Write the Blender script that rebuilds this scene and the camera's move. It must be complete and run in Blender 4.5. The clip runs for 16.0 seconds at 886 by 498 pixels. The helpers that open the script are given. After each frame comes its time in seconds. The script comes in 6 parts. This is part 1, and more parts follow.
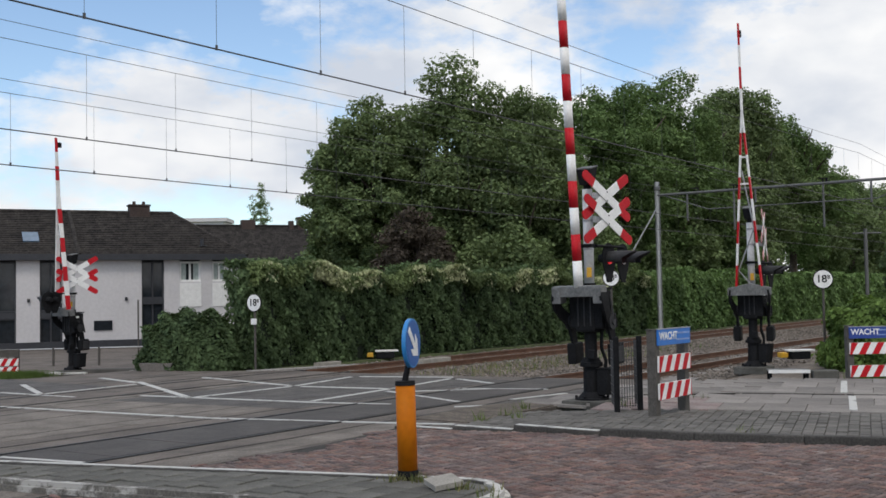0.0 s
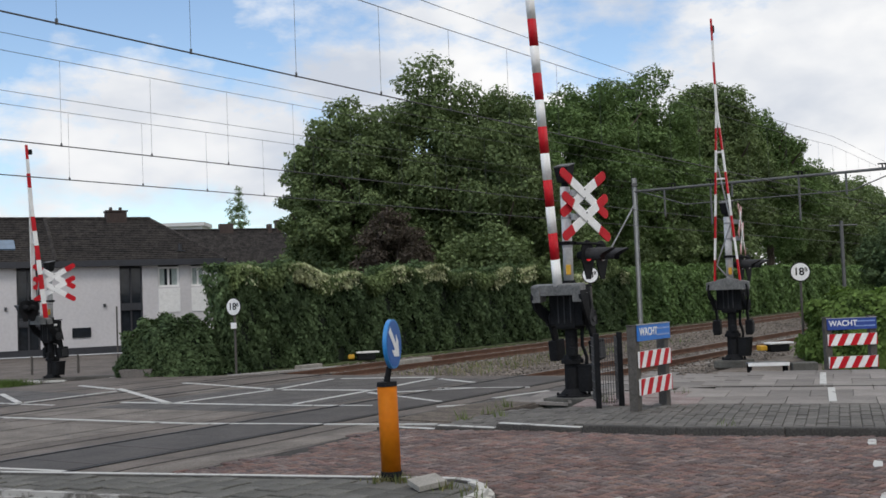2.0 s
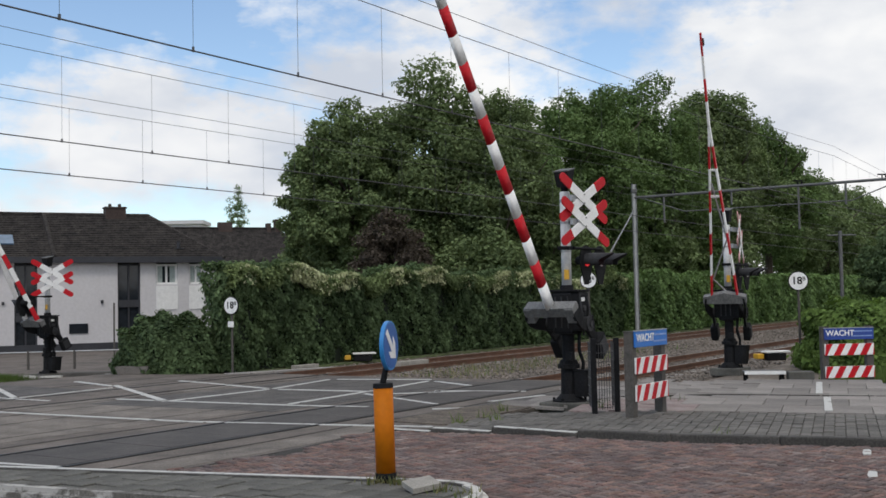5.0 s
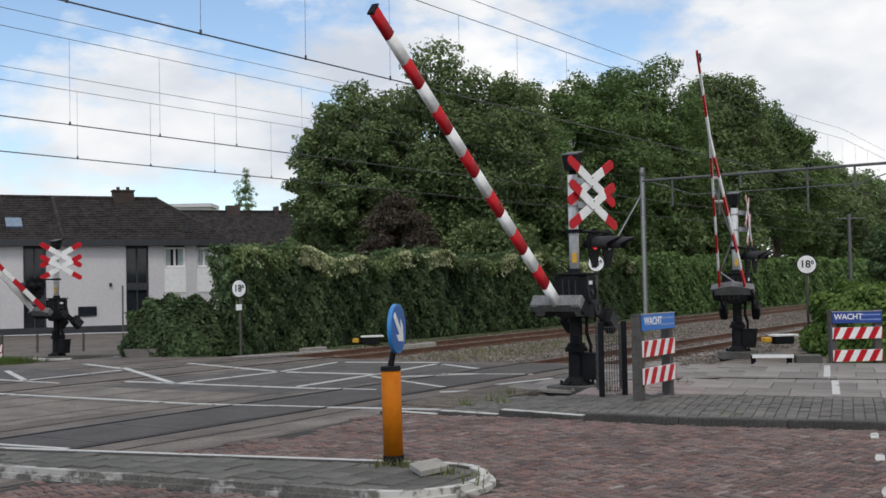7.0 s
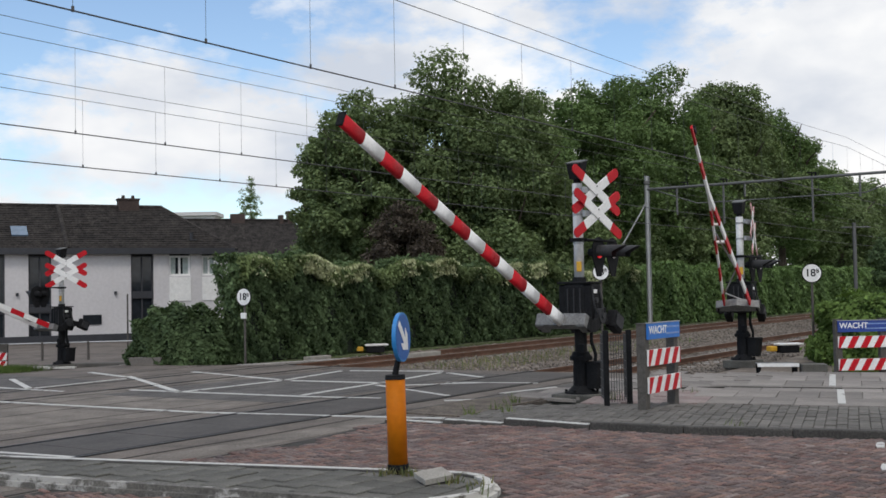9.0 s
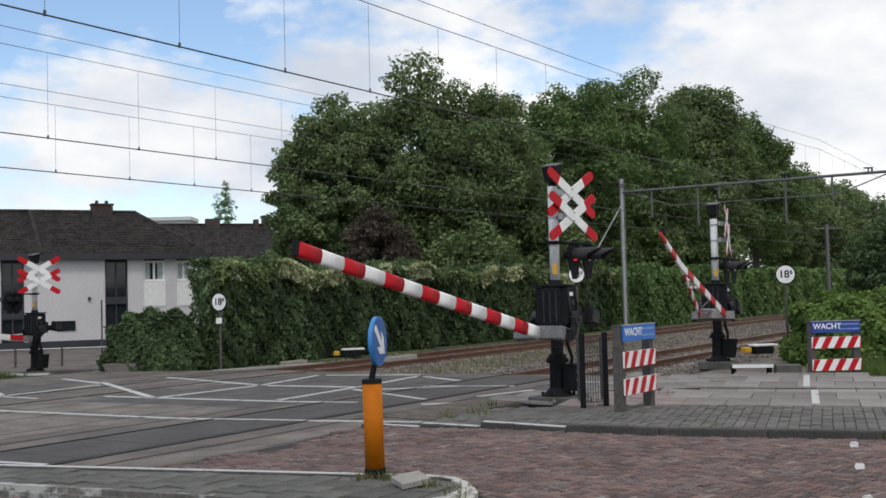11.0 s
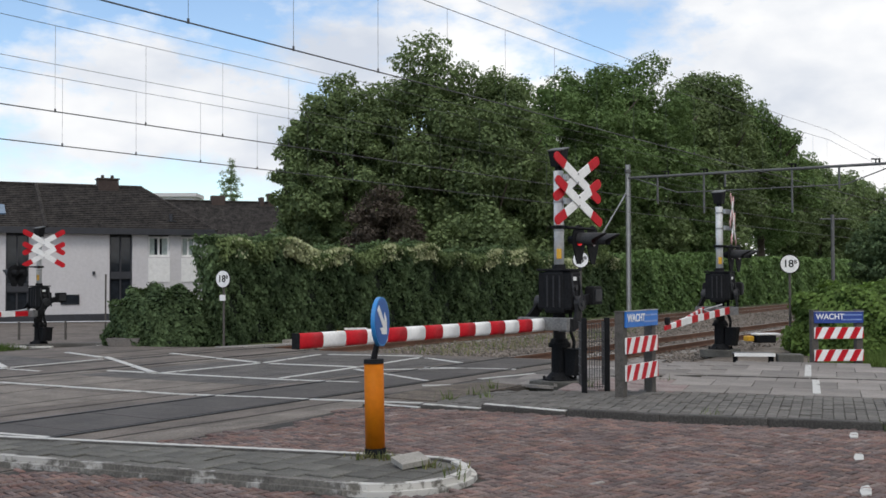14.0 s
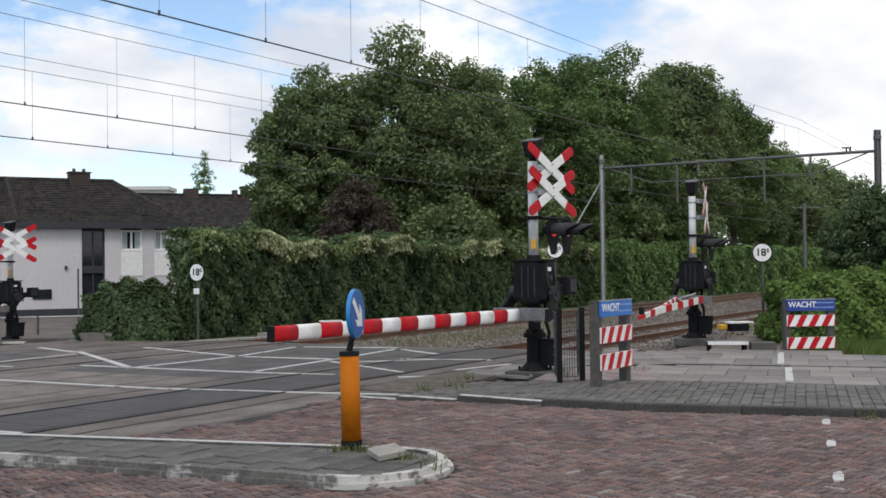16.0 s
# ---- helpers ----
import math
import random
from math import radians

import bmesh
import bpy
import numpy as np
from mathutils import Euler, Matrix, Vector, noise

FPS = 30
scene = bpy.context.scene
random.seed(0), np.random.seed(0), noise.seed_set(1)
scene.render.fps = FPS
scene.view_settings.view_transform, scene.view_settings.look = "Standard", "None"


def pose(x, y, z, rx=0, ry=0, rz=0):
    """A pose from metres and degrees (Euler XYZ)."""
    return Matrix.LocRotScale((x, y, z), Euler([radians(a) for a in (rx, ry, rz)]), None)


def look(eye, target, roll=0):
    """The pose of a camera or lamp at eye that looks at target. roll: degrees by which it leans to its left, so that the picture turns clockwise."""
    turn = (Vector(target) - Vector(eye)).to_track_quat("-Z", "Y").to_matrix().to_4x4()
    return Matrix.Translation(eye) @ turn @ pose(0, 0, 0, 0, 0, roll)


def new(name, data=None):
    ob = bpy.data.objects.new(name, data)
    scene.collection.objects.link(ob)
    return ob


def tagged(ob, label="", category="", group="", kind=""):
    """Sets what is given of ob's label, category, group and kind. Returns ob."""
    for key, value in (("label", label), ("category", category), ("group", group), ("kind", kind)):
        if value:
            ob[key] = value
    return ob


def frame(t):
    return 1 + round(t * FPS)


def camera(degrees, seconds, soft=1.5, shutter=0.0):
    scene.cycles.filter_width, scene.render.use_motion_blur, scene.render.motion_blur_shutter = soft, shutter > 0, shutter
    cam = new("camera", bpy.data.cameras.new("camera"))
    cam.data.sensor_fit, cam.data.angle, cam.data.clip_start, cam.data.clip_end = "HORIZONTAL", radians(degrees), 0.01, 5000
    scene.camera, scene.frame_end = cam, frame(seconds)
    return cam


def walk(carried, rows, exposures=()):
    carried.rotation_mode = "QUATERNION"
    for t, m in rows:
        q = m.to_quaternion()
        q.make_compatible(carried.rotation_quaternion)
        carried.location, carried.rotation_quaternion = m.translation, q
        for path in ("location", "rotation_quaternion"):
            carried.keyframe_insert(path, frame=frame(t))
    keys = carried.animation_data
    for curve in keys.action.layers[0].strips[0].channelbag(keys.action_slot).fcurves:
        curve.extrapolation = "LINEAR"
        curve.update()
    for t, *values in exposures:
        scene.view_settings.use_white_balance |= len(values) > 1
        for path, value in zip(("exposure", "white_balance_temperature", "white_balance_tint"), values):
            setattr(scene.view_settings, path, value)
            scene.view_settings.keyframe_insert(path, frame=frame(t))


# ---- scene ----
cam = camera(44.0, 16.0, soft=1.6)
EYE = (0.0, 0.0, 1.75)
# seconds, yaw, pitch, roll
TURNS = [
    (0.0, 0.04, 2.51, 1.05), (0.5, -0.61, 2.42, 1.44), (1.0, -0.82, 2.46, 1.49), (1.5, -0.89, 2.45, 1.58), (2.0, -1.0, 2.48, 2.2),
    (2.5, -1.09, 2.66, 1.5), (3.0, -1.12, 2.86, 1.4), (3.5, -1.03, 3.02, 1.25), (4.0, -1.04, 2.96, 1.19),
    (6.5, -1.2, 1.88, 1.15), (7.0, -0.72, 1.74, 1.1), (7.5, -0.68, 1.83, 1.02), (8.0, -0.51, 2.0, 1.07),
    (8.5, -0.31, 2.13, 1.06), (9.0, -0.48, 2.19, 1.07), (9.5, -0.86, 2.41, 1.36),
    (12.0, -1.93, 2.17, 1.31), (12.5, -1.69, 1.75, 1.53), (13.0, -1.26, 1.42, 1.33), (13.5, -0.97, 1.43, 0.63),
    (14.0, -1.53, 1.41, 0.19), (14.5, -2.35, 1.41, 0.77), (15.0, -2.76, 1.47, 0.7), (15.5, -2.97, 1.32, 0.41), (16.0, -2.84, 0.95, 0.67)]
walk(cam, [(t, pose(*EYE, 90 + p, r, w)) for t, w, p, r in TURNS],
     [(0.0, -0.17), (2.0, -0.19), (4.0, -0.23), (6.5, -0.17), (9.5, -0.16), (12.0, -0.1), (14.0, -0.09), (16.0, -0.04)])

# ---- world and light ----
SUN_EL, SUN_AZ = 54.0, 192.0


def build_world():
    world = bpy.data.worlds.new("sky")
    scene.world = world
    world.use_nodes = True
    nt = world.node_tree
    nt.nodes.clear()
    out = nt.nodes.new("ShaderNodeOutputWorld")
    sky = nt.nodes.new("ShaderNodeTexSky")
    sky.sky_type = "NISHITA"
    sky.sun_disc = False
    sky.dust_density, sky.ozone_density, sky.air_density = 0.5, 2.0, 1.0
    sky.sun_elevation, sky.sun_rotation = radians(SUN_EL), radians(SUN_AZ)
    blue = nt.nodes.new("ShaderNodeBackground")
    blue.inputs["Strength"].default_value = 0.18
    nt.links.new(sky.outputs[0], blue.inputs["Color"])
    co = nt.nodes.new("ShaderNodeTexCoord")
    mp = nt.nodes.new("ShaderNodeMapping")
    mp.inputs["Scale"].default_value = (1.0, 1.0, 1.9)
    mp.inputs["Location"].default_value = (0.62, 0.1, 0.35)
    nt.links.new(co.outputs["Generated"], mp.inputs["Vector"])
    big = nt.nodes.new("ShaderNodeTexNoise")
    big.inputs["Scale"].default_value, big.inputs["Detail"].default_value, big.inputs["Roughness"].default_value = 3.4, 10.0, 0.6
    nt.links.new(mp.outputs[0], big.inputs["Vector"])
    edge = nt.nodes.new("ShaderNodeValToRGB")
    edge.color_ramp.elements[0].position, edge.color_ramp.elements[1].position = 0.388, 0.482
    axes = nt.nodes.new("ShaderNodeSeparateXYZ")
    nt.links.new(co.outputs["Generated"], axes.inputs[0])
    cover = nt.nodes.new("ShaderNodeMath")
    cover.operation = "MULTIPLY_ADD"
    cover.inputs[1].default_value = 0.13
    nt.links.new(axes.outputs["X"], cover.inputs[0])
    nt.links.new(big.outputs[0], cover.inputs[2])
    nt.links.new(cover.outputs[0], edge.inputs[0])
    soft = nt.nodes.new("ShaderNodeTexNoise")
    soft.inputs["Scale"].default_value, soft.inputs["Detail"].default_value = 5.0, 6.0
    nt.links.new(mp.outputs[0], soft.inputs["Vector"])
    tone = nt.nodes.new("ShaderNodeValToRGB")
    tone.color_ramp.elements[0].position, tone.color_ramp.elements[1].position = 0.34, 0.58
    tone.color_ramp.elements[0].color, tone.color_ramp.elements[1].color = (0.62, 0.67, 0.76, 1), (1.0, 1.0, 1.0, 1)
    nt.links.new(soft.outputs[0], tone.inputs[0])
    cloud = nt.nodes.new("ShaderNodeBackground")
    cloud.inputs["Strength"].default_value = 1.13
    nt.links.new(tone.outputs[0], cloud.inputs["Color"])
    mix = nt.nodes.new("ShaderNodeMixShader")
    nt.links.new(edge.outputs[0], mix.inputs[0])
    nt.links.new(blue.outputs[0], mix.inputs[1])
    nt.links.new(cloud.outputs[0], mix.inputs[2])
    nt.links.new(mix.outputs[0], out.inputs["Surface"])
    sun = bpy.data.lights.new("sun", "SUN")
    sun.energy, sun.angle, sun.color = 1.35, radians(12), (1.0, 0.93, 0.84)
    ob = new("sun", sun)
    az, el = radians(SUN_AZ), radians(SUN_EL)
    way = Vector((math.sin(az) * math.cos(el), math.cos(az) * math.cos(el), math.sin(el)))
    ob.matrix_world = look(way * 60, (0, 0, 0))


build_world()


# ---- materials ----
def mat(name, col, rough=0.8, metal=0.0, var=0.25, fine=40.0, coarse=3.0, bump=0.2, tint=None, random_piece=0.0, islands=0.0, spec=None, emit=None, tones=None):
    """A surface with colour variation at two scales, fine relief and, where asked, a tone of its own for each piece."""
    m = bpy.data.materials.new(name)
    m.use_nodes = True
    nt = m.node_tree
    bs = nt.nodes["Principled BSDF"]
    bs.inputs["Roughness"].default_value, bs.inputs["Metallic"].default_value = rough, metal
    if spec is not None:
        bs.inputs["Specular IOR Level"].default_value = spec
    co = nt.nodes.new("ShaderNodeTexCoord")
    n1 = nt.nodes.new("ShaderNodeTexNoise")
    n1.inputs["Scale"].default_value, n1.inputs["Detail"].default_value, n1.inputs["Roughness"].default_value = coarse, 8.0, 0.68
    n2 = nt.nodes.new("ShaderNodeTexNoise")
    n2.inputs["Scale"].default_value, n2.inputs["Detail"].default_value = fine, 5.0
    for n in (n1, n2):
        nt.links.new(co.outputs["Object"], n.inputs["Vector"])
    lo = [c * (1 - var) for c in col]
    hi = [min(c * (1 + var), 1.0) for c in (tint or col)]
    r1 = nt.nodes.new("ShaderNodeValToRGB")
    r1.color_ramp.elements[0].position, r1.color_ramp.elements[1].position = 0.3, 0.7
    r1.color_ramp.elements[0].color, r1.color_ramp.elements[1].color = (*lo, 1), (*hi, 1)
    nt.links.new(n1.outputs[0], r1.inputs[0])
    mul = nt.nodes.new("ShaderNodeMix")
    mul.data_type, mul.blend_type = "RGBA", "MULTIPLY"
    mul.inputs[0].default_value = 1.0
    r2 = nt.nodes.new("ShaderNodeMapRange")
    r2.inputs["From Min"].default_value, r2.inputs["From Max"].default_value = 0.36, 0.64
    r2.inputs["To Min"].default_value, r2.inputs["To Max"].default_value = 1 - var * 0.8, 1 + var * 0.5
    nt.links.new(n2.outputs[0], r2.inputs["Value"])
    nt.links.new(r1.outputs[0], mul.inputs[6])
    nt.links.new(r2.outputs[0], mul.inputs[7])
    last = mul.outputs[2]
    if random_piece or islands:
        if random_piece:
            src, amount = nt.nodes.new("ShaderNodeObjectInfo").outputs["Random"], random_piece
        else:
            src, amount = nt.nodes.new("ShaderNodeNewGeometry").outputs["Random Per Island"], islands
        r3 = nt.nodes.new("ShaderNodeMapRange")
        r3.inputs["To Min"].default_value, r3.inputs["To Max"].default_value = 1 - amount, 1 + amount
        nt.links.new(src, r3.inputs["Value"])
        m3 = nt.nodes.new("ShaderNodeMix")
        m3.data_type, m3.blend_type = "RGBA", "MULTIPLY"
        m3.inputs[0].default_value = 1.0
        nt.links.new(last, m3.inputs[6])
        nt.links.new(r3.outputs[0], m3.inputs[7])
        last = m3.outputs[2]
    if tones:
        ramp = nt.nodes.new("ShaderNodeValToRGB")
        ramp.color_ramp.interpolation = "CONSTANT"
        while len(ramp.color_ramp.elements) < len(tones):
            ramp.color_ramp.elements.new(0.5)
        for i, (at, c) in enumerate(tones):
            ramp.color_ramp.elements[i].position, ramp.color_ramp.elements[i].color = at, (*c, 1)
        shift = nt.nodes.new("ShaderNodeMath")
        shift.operation, shift.inputs[1].default_value = "MULTIPLY", 7.31
        wrap = nt.nodes.new("ShaderNodeMath")
        wrap.operation = "FRACT"
        nt.links.new(src, shift.inputs[0])
        nt.links.new(shift.outputs[0], wrap.inputs[0])
        nt.links.new(wrap.outputs[0], ramp.inputs[0])
        m4 = nt.nodes.new("ShaderNodeMix")
        m4.data_type, m4.blend_type = "RGBA", "MULTIPLY"
        m4.inputs[0].default_value = 1.0
        nt.links.new(last, m4.inputs[6])
        nt.links.new(ramp.outputs[0], m4.inputs[7])
        last = m4.outputs[2]
    nt.links.new(last, bs.inputs["Base Color"])
    if bump:
        bp = nt.nodes.new("ShaderNodeBump")
        bp.inputs["Strength"].default_value, bp.inputs["Distance"].default_value = bump, 0.01
        nt.links.new(n2.outputs[0], bp.inputs["Height"])
        nt.links.new(bp.outputs[0], bs.inputs["Normal"])
    if emit:
        bs.inputs["Emission Color"].default_value, bs.inputs["Emission Strength"].default_value = (*emit[0], 1), emit[1]
    return m


def worn_paint(name, ground, paint, cover, scale=9.0):
    """Paint that has flaked off its ground in patches."""
    m = mat(name, ground, 0.88, 0, 0.35, 45, 3.0, 0.4)
    nt = m.node_tree
    bs = nt.nodes["Principled BSDF"]
    base = bs.inputs["Base Color"].links[0].from_socket
    co = nt.nodes.new("ShaderNodeTexCoord")
    n = nt.nodes.new("ShaderNodeTexNoise")
    n.inputs["Scale"].default_value, n.inputs["Detail"].default_value, n.inputs["Roughness"].default_value = scale, 9.0, 0.7
    nt.links.new(co.outputs["Object"], n.inputs["Vector"])
    r = nt.nodes.new("ShaderNodeMapRange")
    r.inputs["From Min"].default_value, r.inputs["From Max"].default_value = 0.62 - cover * 0.3, 0.7 - cover * 0.3
    nt.links.new(n.outputs[0], r.inputs["Value"])
    mx = nt.nodes.new("ShaderNodeMix")
    mx.data_type = "RGBA"
    nt.links.new(r.outputs[0], mx.inputs[0])
    nt.links.new(base, mx.inputs[6])
    mx.inputs[7].default_value = (*paint, 1)
    nt.links.new(mx.outputs[2], bs.inputs["Base Color"])
    return m


M_PAINT = worn_paint("worn white road paint", (0.16, 0.15, 0.14), (0.5, 0.5, 0.48), 0.85, 5.0)
BRICK_TONES = [(0.0, (1.0, 1.0, 1.0)), (0.3, (1.12, 0.94, 0.9)), (0.5, (0.8, 0.86, 0.92)), (0.66, (1.2, 1.08, 0.98)), (0.8, (0.95, 1.02, 1.04)), (0.9, (0.72, 0.68, 0.7)), (0.965, (1.35, 1.5, 1.5))]


def leaf_mat(name, col, tint, through_light=0.25):
    m = mat(name, col, 0.75, 0, 0.35, 9.0, 0.5, 0.0, tint, islands=0.45, spec=0.12)
    nt = m.node_tree
    bs = nt.nodes["Principled BSDF"]
    tr = nt.nodes.new("ShaderNodeBsdfTranslucent")
    tr.inputs["Color"].default_value = (tint[0] * 1.3, tint[1] * 1.4, tint[2], 1)
    mx = nt.nodes.new("ShaderNodeMixShader")
    mx.inputs[0].default_value = through_light
    nt.links.new(bs.outputs[0], mx.inputs[1])
    nt.links.new(tr.outputs[0], mx.inputs[2])
    nt.links.new(mx.outputs[0], nt.nodes["Material Output"].inputs["Surface"])
    return m


M_ASPHALT = mat("asphalt", (0.108, 0.091, 0.08), 0.9, 0, 0.42, 34, 1.1, 0.8, (0.13, 0.111, 0.096))
M_DARK_ASPHALT = mat("dark asphalt", (0.082, 0.075, 0.07), 0.85, 0, 0.5, 26, 1.7, 0.5)
M_RUBBER_DUSTY = mat("dusty rubber crossing panel", (0.062, 0.055, 0.051), 0.8, 0, 0.4, 40, 1.2, 0.3)
M_TILE_PALE = mat("pale concrete tile", (0.3, 0.285, 0.255), 0.9, 0, 0.2, 60, 6, 0.2)
M_ASPHALT_PALE = mat("pale worn asphalt", (0.15, 0.13, 0.112), 0.92, 0, 0.42, 34, 1.4, 0.8, (0.17, 0.15, 0.13))
M_DIRT = mat("bare brown dirt", (0.085, 0.066, 0.052), 0.95, 0, 0.45, 30, 3.0, 0.9, (0.12, 0.1, 0.08))
M_RUBBER = mat("rubber crossing panel", (0.028, 0.036, 0.06), 0.62, 0, 0.5, 40, 0.8, 0.3, (0.04, 0.052, 0.085), spec=0.25)
M_EARTH = mat("earth and grass ground", (0.11, 0.115, 0.06), 0.95, 0, 0.4, 14, 0.3, 0.5, (0.08, 0.11, 0.04))
M_BRICK = mat("red paving brick", (0.128, 0.086, 0.078), 0.9, 0, 0.3, 50, 0.9, 0.4, (0.148, 0.11, 0.1), islands=0.3, tones=BRICK_TONES)
M_BRICK_PIECE = mat("red paving brick single", (0.128, 0.086, 0.078), 0.9, 0, 0.3, 50, 0.9, 0.4, (0.148, 0.11, 0.1), random_piece=0.3, tones=BRICK_TONES)
M_JOINT = mat("sandy joint", (0.032, 0.029, 0.025), 0.95, 0, 0.35, 60, 2, 0.4)
M_PAVER = mat("grey concrete paver", (0.115, 0.108, 0.098), 0.9, 0, 0.35, 60, 1.4, 0.4, islands=0.2)
M_PAVER_PIECE = mat("grey concrete tile", (0.21, 0.192, 0.177), 0.9, 0, 0.28, 40, 1.4, 0.5, random_piece=0.22)
M_PAVER_DARK = mat("dark weathered paver", (0.095, 0.09, 0.078), 0.92, 0, 0.35, 50, 1.8, 0.5, (0.1, 0.098, 0.088), random_piece=0.22)
M_KERB = mat("weathered concrete kerb", (0.09, 0.086, 0.08), 0.9, 0, 0.35, 40, 2.5, 0.4, random_piece=0.12)
M_RAIL = mat("rusty rail steel", (0.16, 0.085, 0.055), 0.75, 0.3, 0.3, 30, 2, 0.3)
M_RAIL_DARK = mat("dark rail in the crossing", (0.035, 0.034, 0.034), 0.5, 0.4, 0.2, 30, 2, 0.1)
M_RAILTOP = mat("worn rail head", (0.3, 0.28, 0.27), 0.4, 0.8, 0.2, 30, 2, 0.1)
M_BALLAST = mat("ballast stone", (0.18, 0.155, 0.132), 0.95, 0, 0.35, 20, 1.0, 0.6, islands=0.4)
M_BALLAST_BED = mat("ballast bed", (0.11, 0.088, 0.072), 0.95, 0, 0.5, 14, 1.0, 1.0, (0.16, 0.135, 0.11))
M_SLEEPER = mat("concrete sleeper", (0.27, 0.255, 0.24), 0.9, 0, 0.25, 40, 2, 0.3)
M_BLACK = mat("black painted steel", (0.012, 0.0125, 0.014), 0.7, 0, 0.3, 30, 4, 0.15, spec=0.12)
M_WHITE = mat("white painted steel", (0.82, 0.82, 0.81), 0.5, 0, 0.1, 40, 4, 0.05)
M_RED = mat("red reflective sheeting", (0.5, 0.011, 0.02), 0.5, 0, 0.15, 40, 4, 0.05, spec=0.2)
M_GALV = mat("galvanised steel", (0.4, 0.41, 0.42), 0.5, 0.6, 0.15, 40, 5, 0.1)
M_GREY = mat("grey painted steel plate", (0.12, 0.124, 0.124), 0.65, 0.2, 0.15, 40, 5, 0.1)
M_ORANGE = mat("yellow-orange plastic", (0.5, 0.155, 0.004), 0.6, 0, 0.12, 14, 4, 0.05, (0.46, 0.125, 0.004), spec=0.15)
M_BLUE = mat("blue sign face", (0.025, 0.17, 0.56), 0.4, 0, 0.08, 30, 3, 0.02)
M_DISC_BLUE = mat("deep blue sign face", (0.016, 0.105, 0.37), 0.45, 0, 0.1, 30, 3, 0.02)
M_NAVY = mat("dark blue sign face", (0.02, 0.055, 0.27), 0.4, 0, 0.08, 30, 3, 0.02)
M_WOOD = mat("weathered grey timber", (0.085, 0.078, 0.07), 0.9, 0, 0.3, 50, 6, 0.4)
M_GLASS_RED = mat("lit red lamp lens", (0.14, 0.008, 0.008), 0.2, 0, 0.1, 30, 3, 0.0, emit=((1.0, 0.02, 0.03), 0.55))
M_GLASS_OFF = mat("dark red lamp lens", (0.05, 0.006, 0.006), 0.15, 0, 0.1, 30, 3, 0.0)
M_WALL = mat("painted white brickwork", (0.6, 0.585, 0.6), 0.85, 0, 0.06, 7, 0.4, 0.15)
M_ROOF = mat("dark brown roof tile", (0.032, 0.03, 0.03), 0.95, 0, 0.55, 9, 2.2, 0.7, (0.046, 0.041, 0.038), islands=0.2, spec=0.2)
M_DARKTRIM = mat("dark trim", (0.035, 0.037, 0.045), 0.6, 0, 0.2, 20, 2, 0.1)
M_PANE = mat("dark window glass", (0.02, 0.024, 0.03), 0.08, 0, 0.2, 4, 1, 0.0)
M_BRICKRED = mat("brown brickwork", (0.066, 0.047, 0.042), 0.9, 0, 0.25, 18, 1, 0.4)
M_BARK = mat("bark", (0.09, 0.07, 0.055), 0.95, 0, 0.35, 10, 1, 0.6)
M_LEAF_A = leaf_mat("dark tree leaf", (0.082, 0.12, 0.056), (0.158, 0.208, 0.092))
M_LEAF_B = leaf_mat("fresh tree leaf", (0.071, 0.118, 0.045), (0.128, 0.19, 0.071))
M_LEAF_C = leaf_mat("copper tree leaf", (0.058, 0.047, 0.04), (0.085, 0.07, 0.056))
M_IVY = leaf_mat("hedge leaf", (0.052, 0.085, 0.043), (0.1, 0.145, 0.068))
# leaf green darkened evenly: the shade between the leaves as a colour
M_IVY_SHADE = mat("leaf green darkened to inner shade", (0.012, 0.02, 0.009), 0.95, 0, 0.4, 9, 1, 0.5)
M_BUSH = leaf_mat("light bush leaf", (0.09, 0.15, 0.041), (0.15, 0.225, 0.06))
M_HEDGE_LIGHT = leaf_mat("lighter hedge leaf", (0.09, 0.155, 0.06), (0.155, 0.235, 0.09))
M_CREST = leaf_mat("young hedge leaf", (0.088, 0.125, 0.055), (0.155, 0.2, 0.085))
M_BLOOM = leaf_mat("pale blossom leaf", (0.36, 0.38, 0.22), (0.46, 0.48, 0.3))
M_GRASS = leaf_mat("grass blade", (0.07, 0.12, 0.03), (0.12, 0.17, 0.05))
M_WEED = leaf_mat("dull weed blade", (0.085, 0.11, 0.045), (0.13, 0.16, 0.065))
M_DRYGRASS = leaf_mat("dry grass blade", (0.14, 0.135, 0.065), (0.2, 0.19, 0.09))
M_WIRE = mat("wire", (0.07, 0.07, 0.072), 0.5, 0.4, 0.1, 10, 1, 0)
M_YELLOW = mat("yellow plastic cover", (0.65, 0.36, 0.03), 0.5, 0, 0.1, 30, 3, 0.05)


# ---- building helpers ----
def mesh_of(name, bm, material, smooth=False):
    me = bpy.data.meshes.new(name)
    bm.to_mesh(me)
    bm.free()
    if smooth:
        me.polygons.foreach_set("use_smooth", [True] * len(me.polygons))
    for m in (material if isinstance(material, (list, tuple)) else [material]):
        me.materials.append(m)
    return me


def part(name, bm, material, parent, label="", at=None, smooth=False):
    ob = new(name, mesh_of(name, bm, material, smooth))
    ob.parent = parent
    if at is not None:
        ob.matrix_basis = at
    if label:
        tagged(ob, label)
    return ob


def thing(name, at, label, category, group="", kind=""):
    ob = new(name)
    ob.empty_display_size = 0.2
    ob.matrix_basis = at
    return tagged(ob, label, category, group, kind)


def solid(name, bm, material, label, category, group="", kind="", at=None, smooth=False):
    ob = new(name, mesh_of(name, bm, material, smooth))
    if at is not None:
        ob.matrix_basis = at
    return tagged(ob, label, category, group, kind)


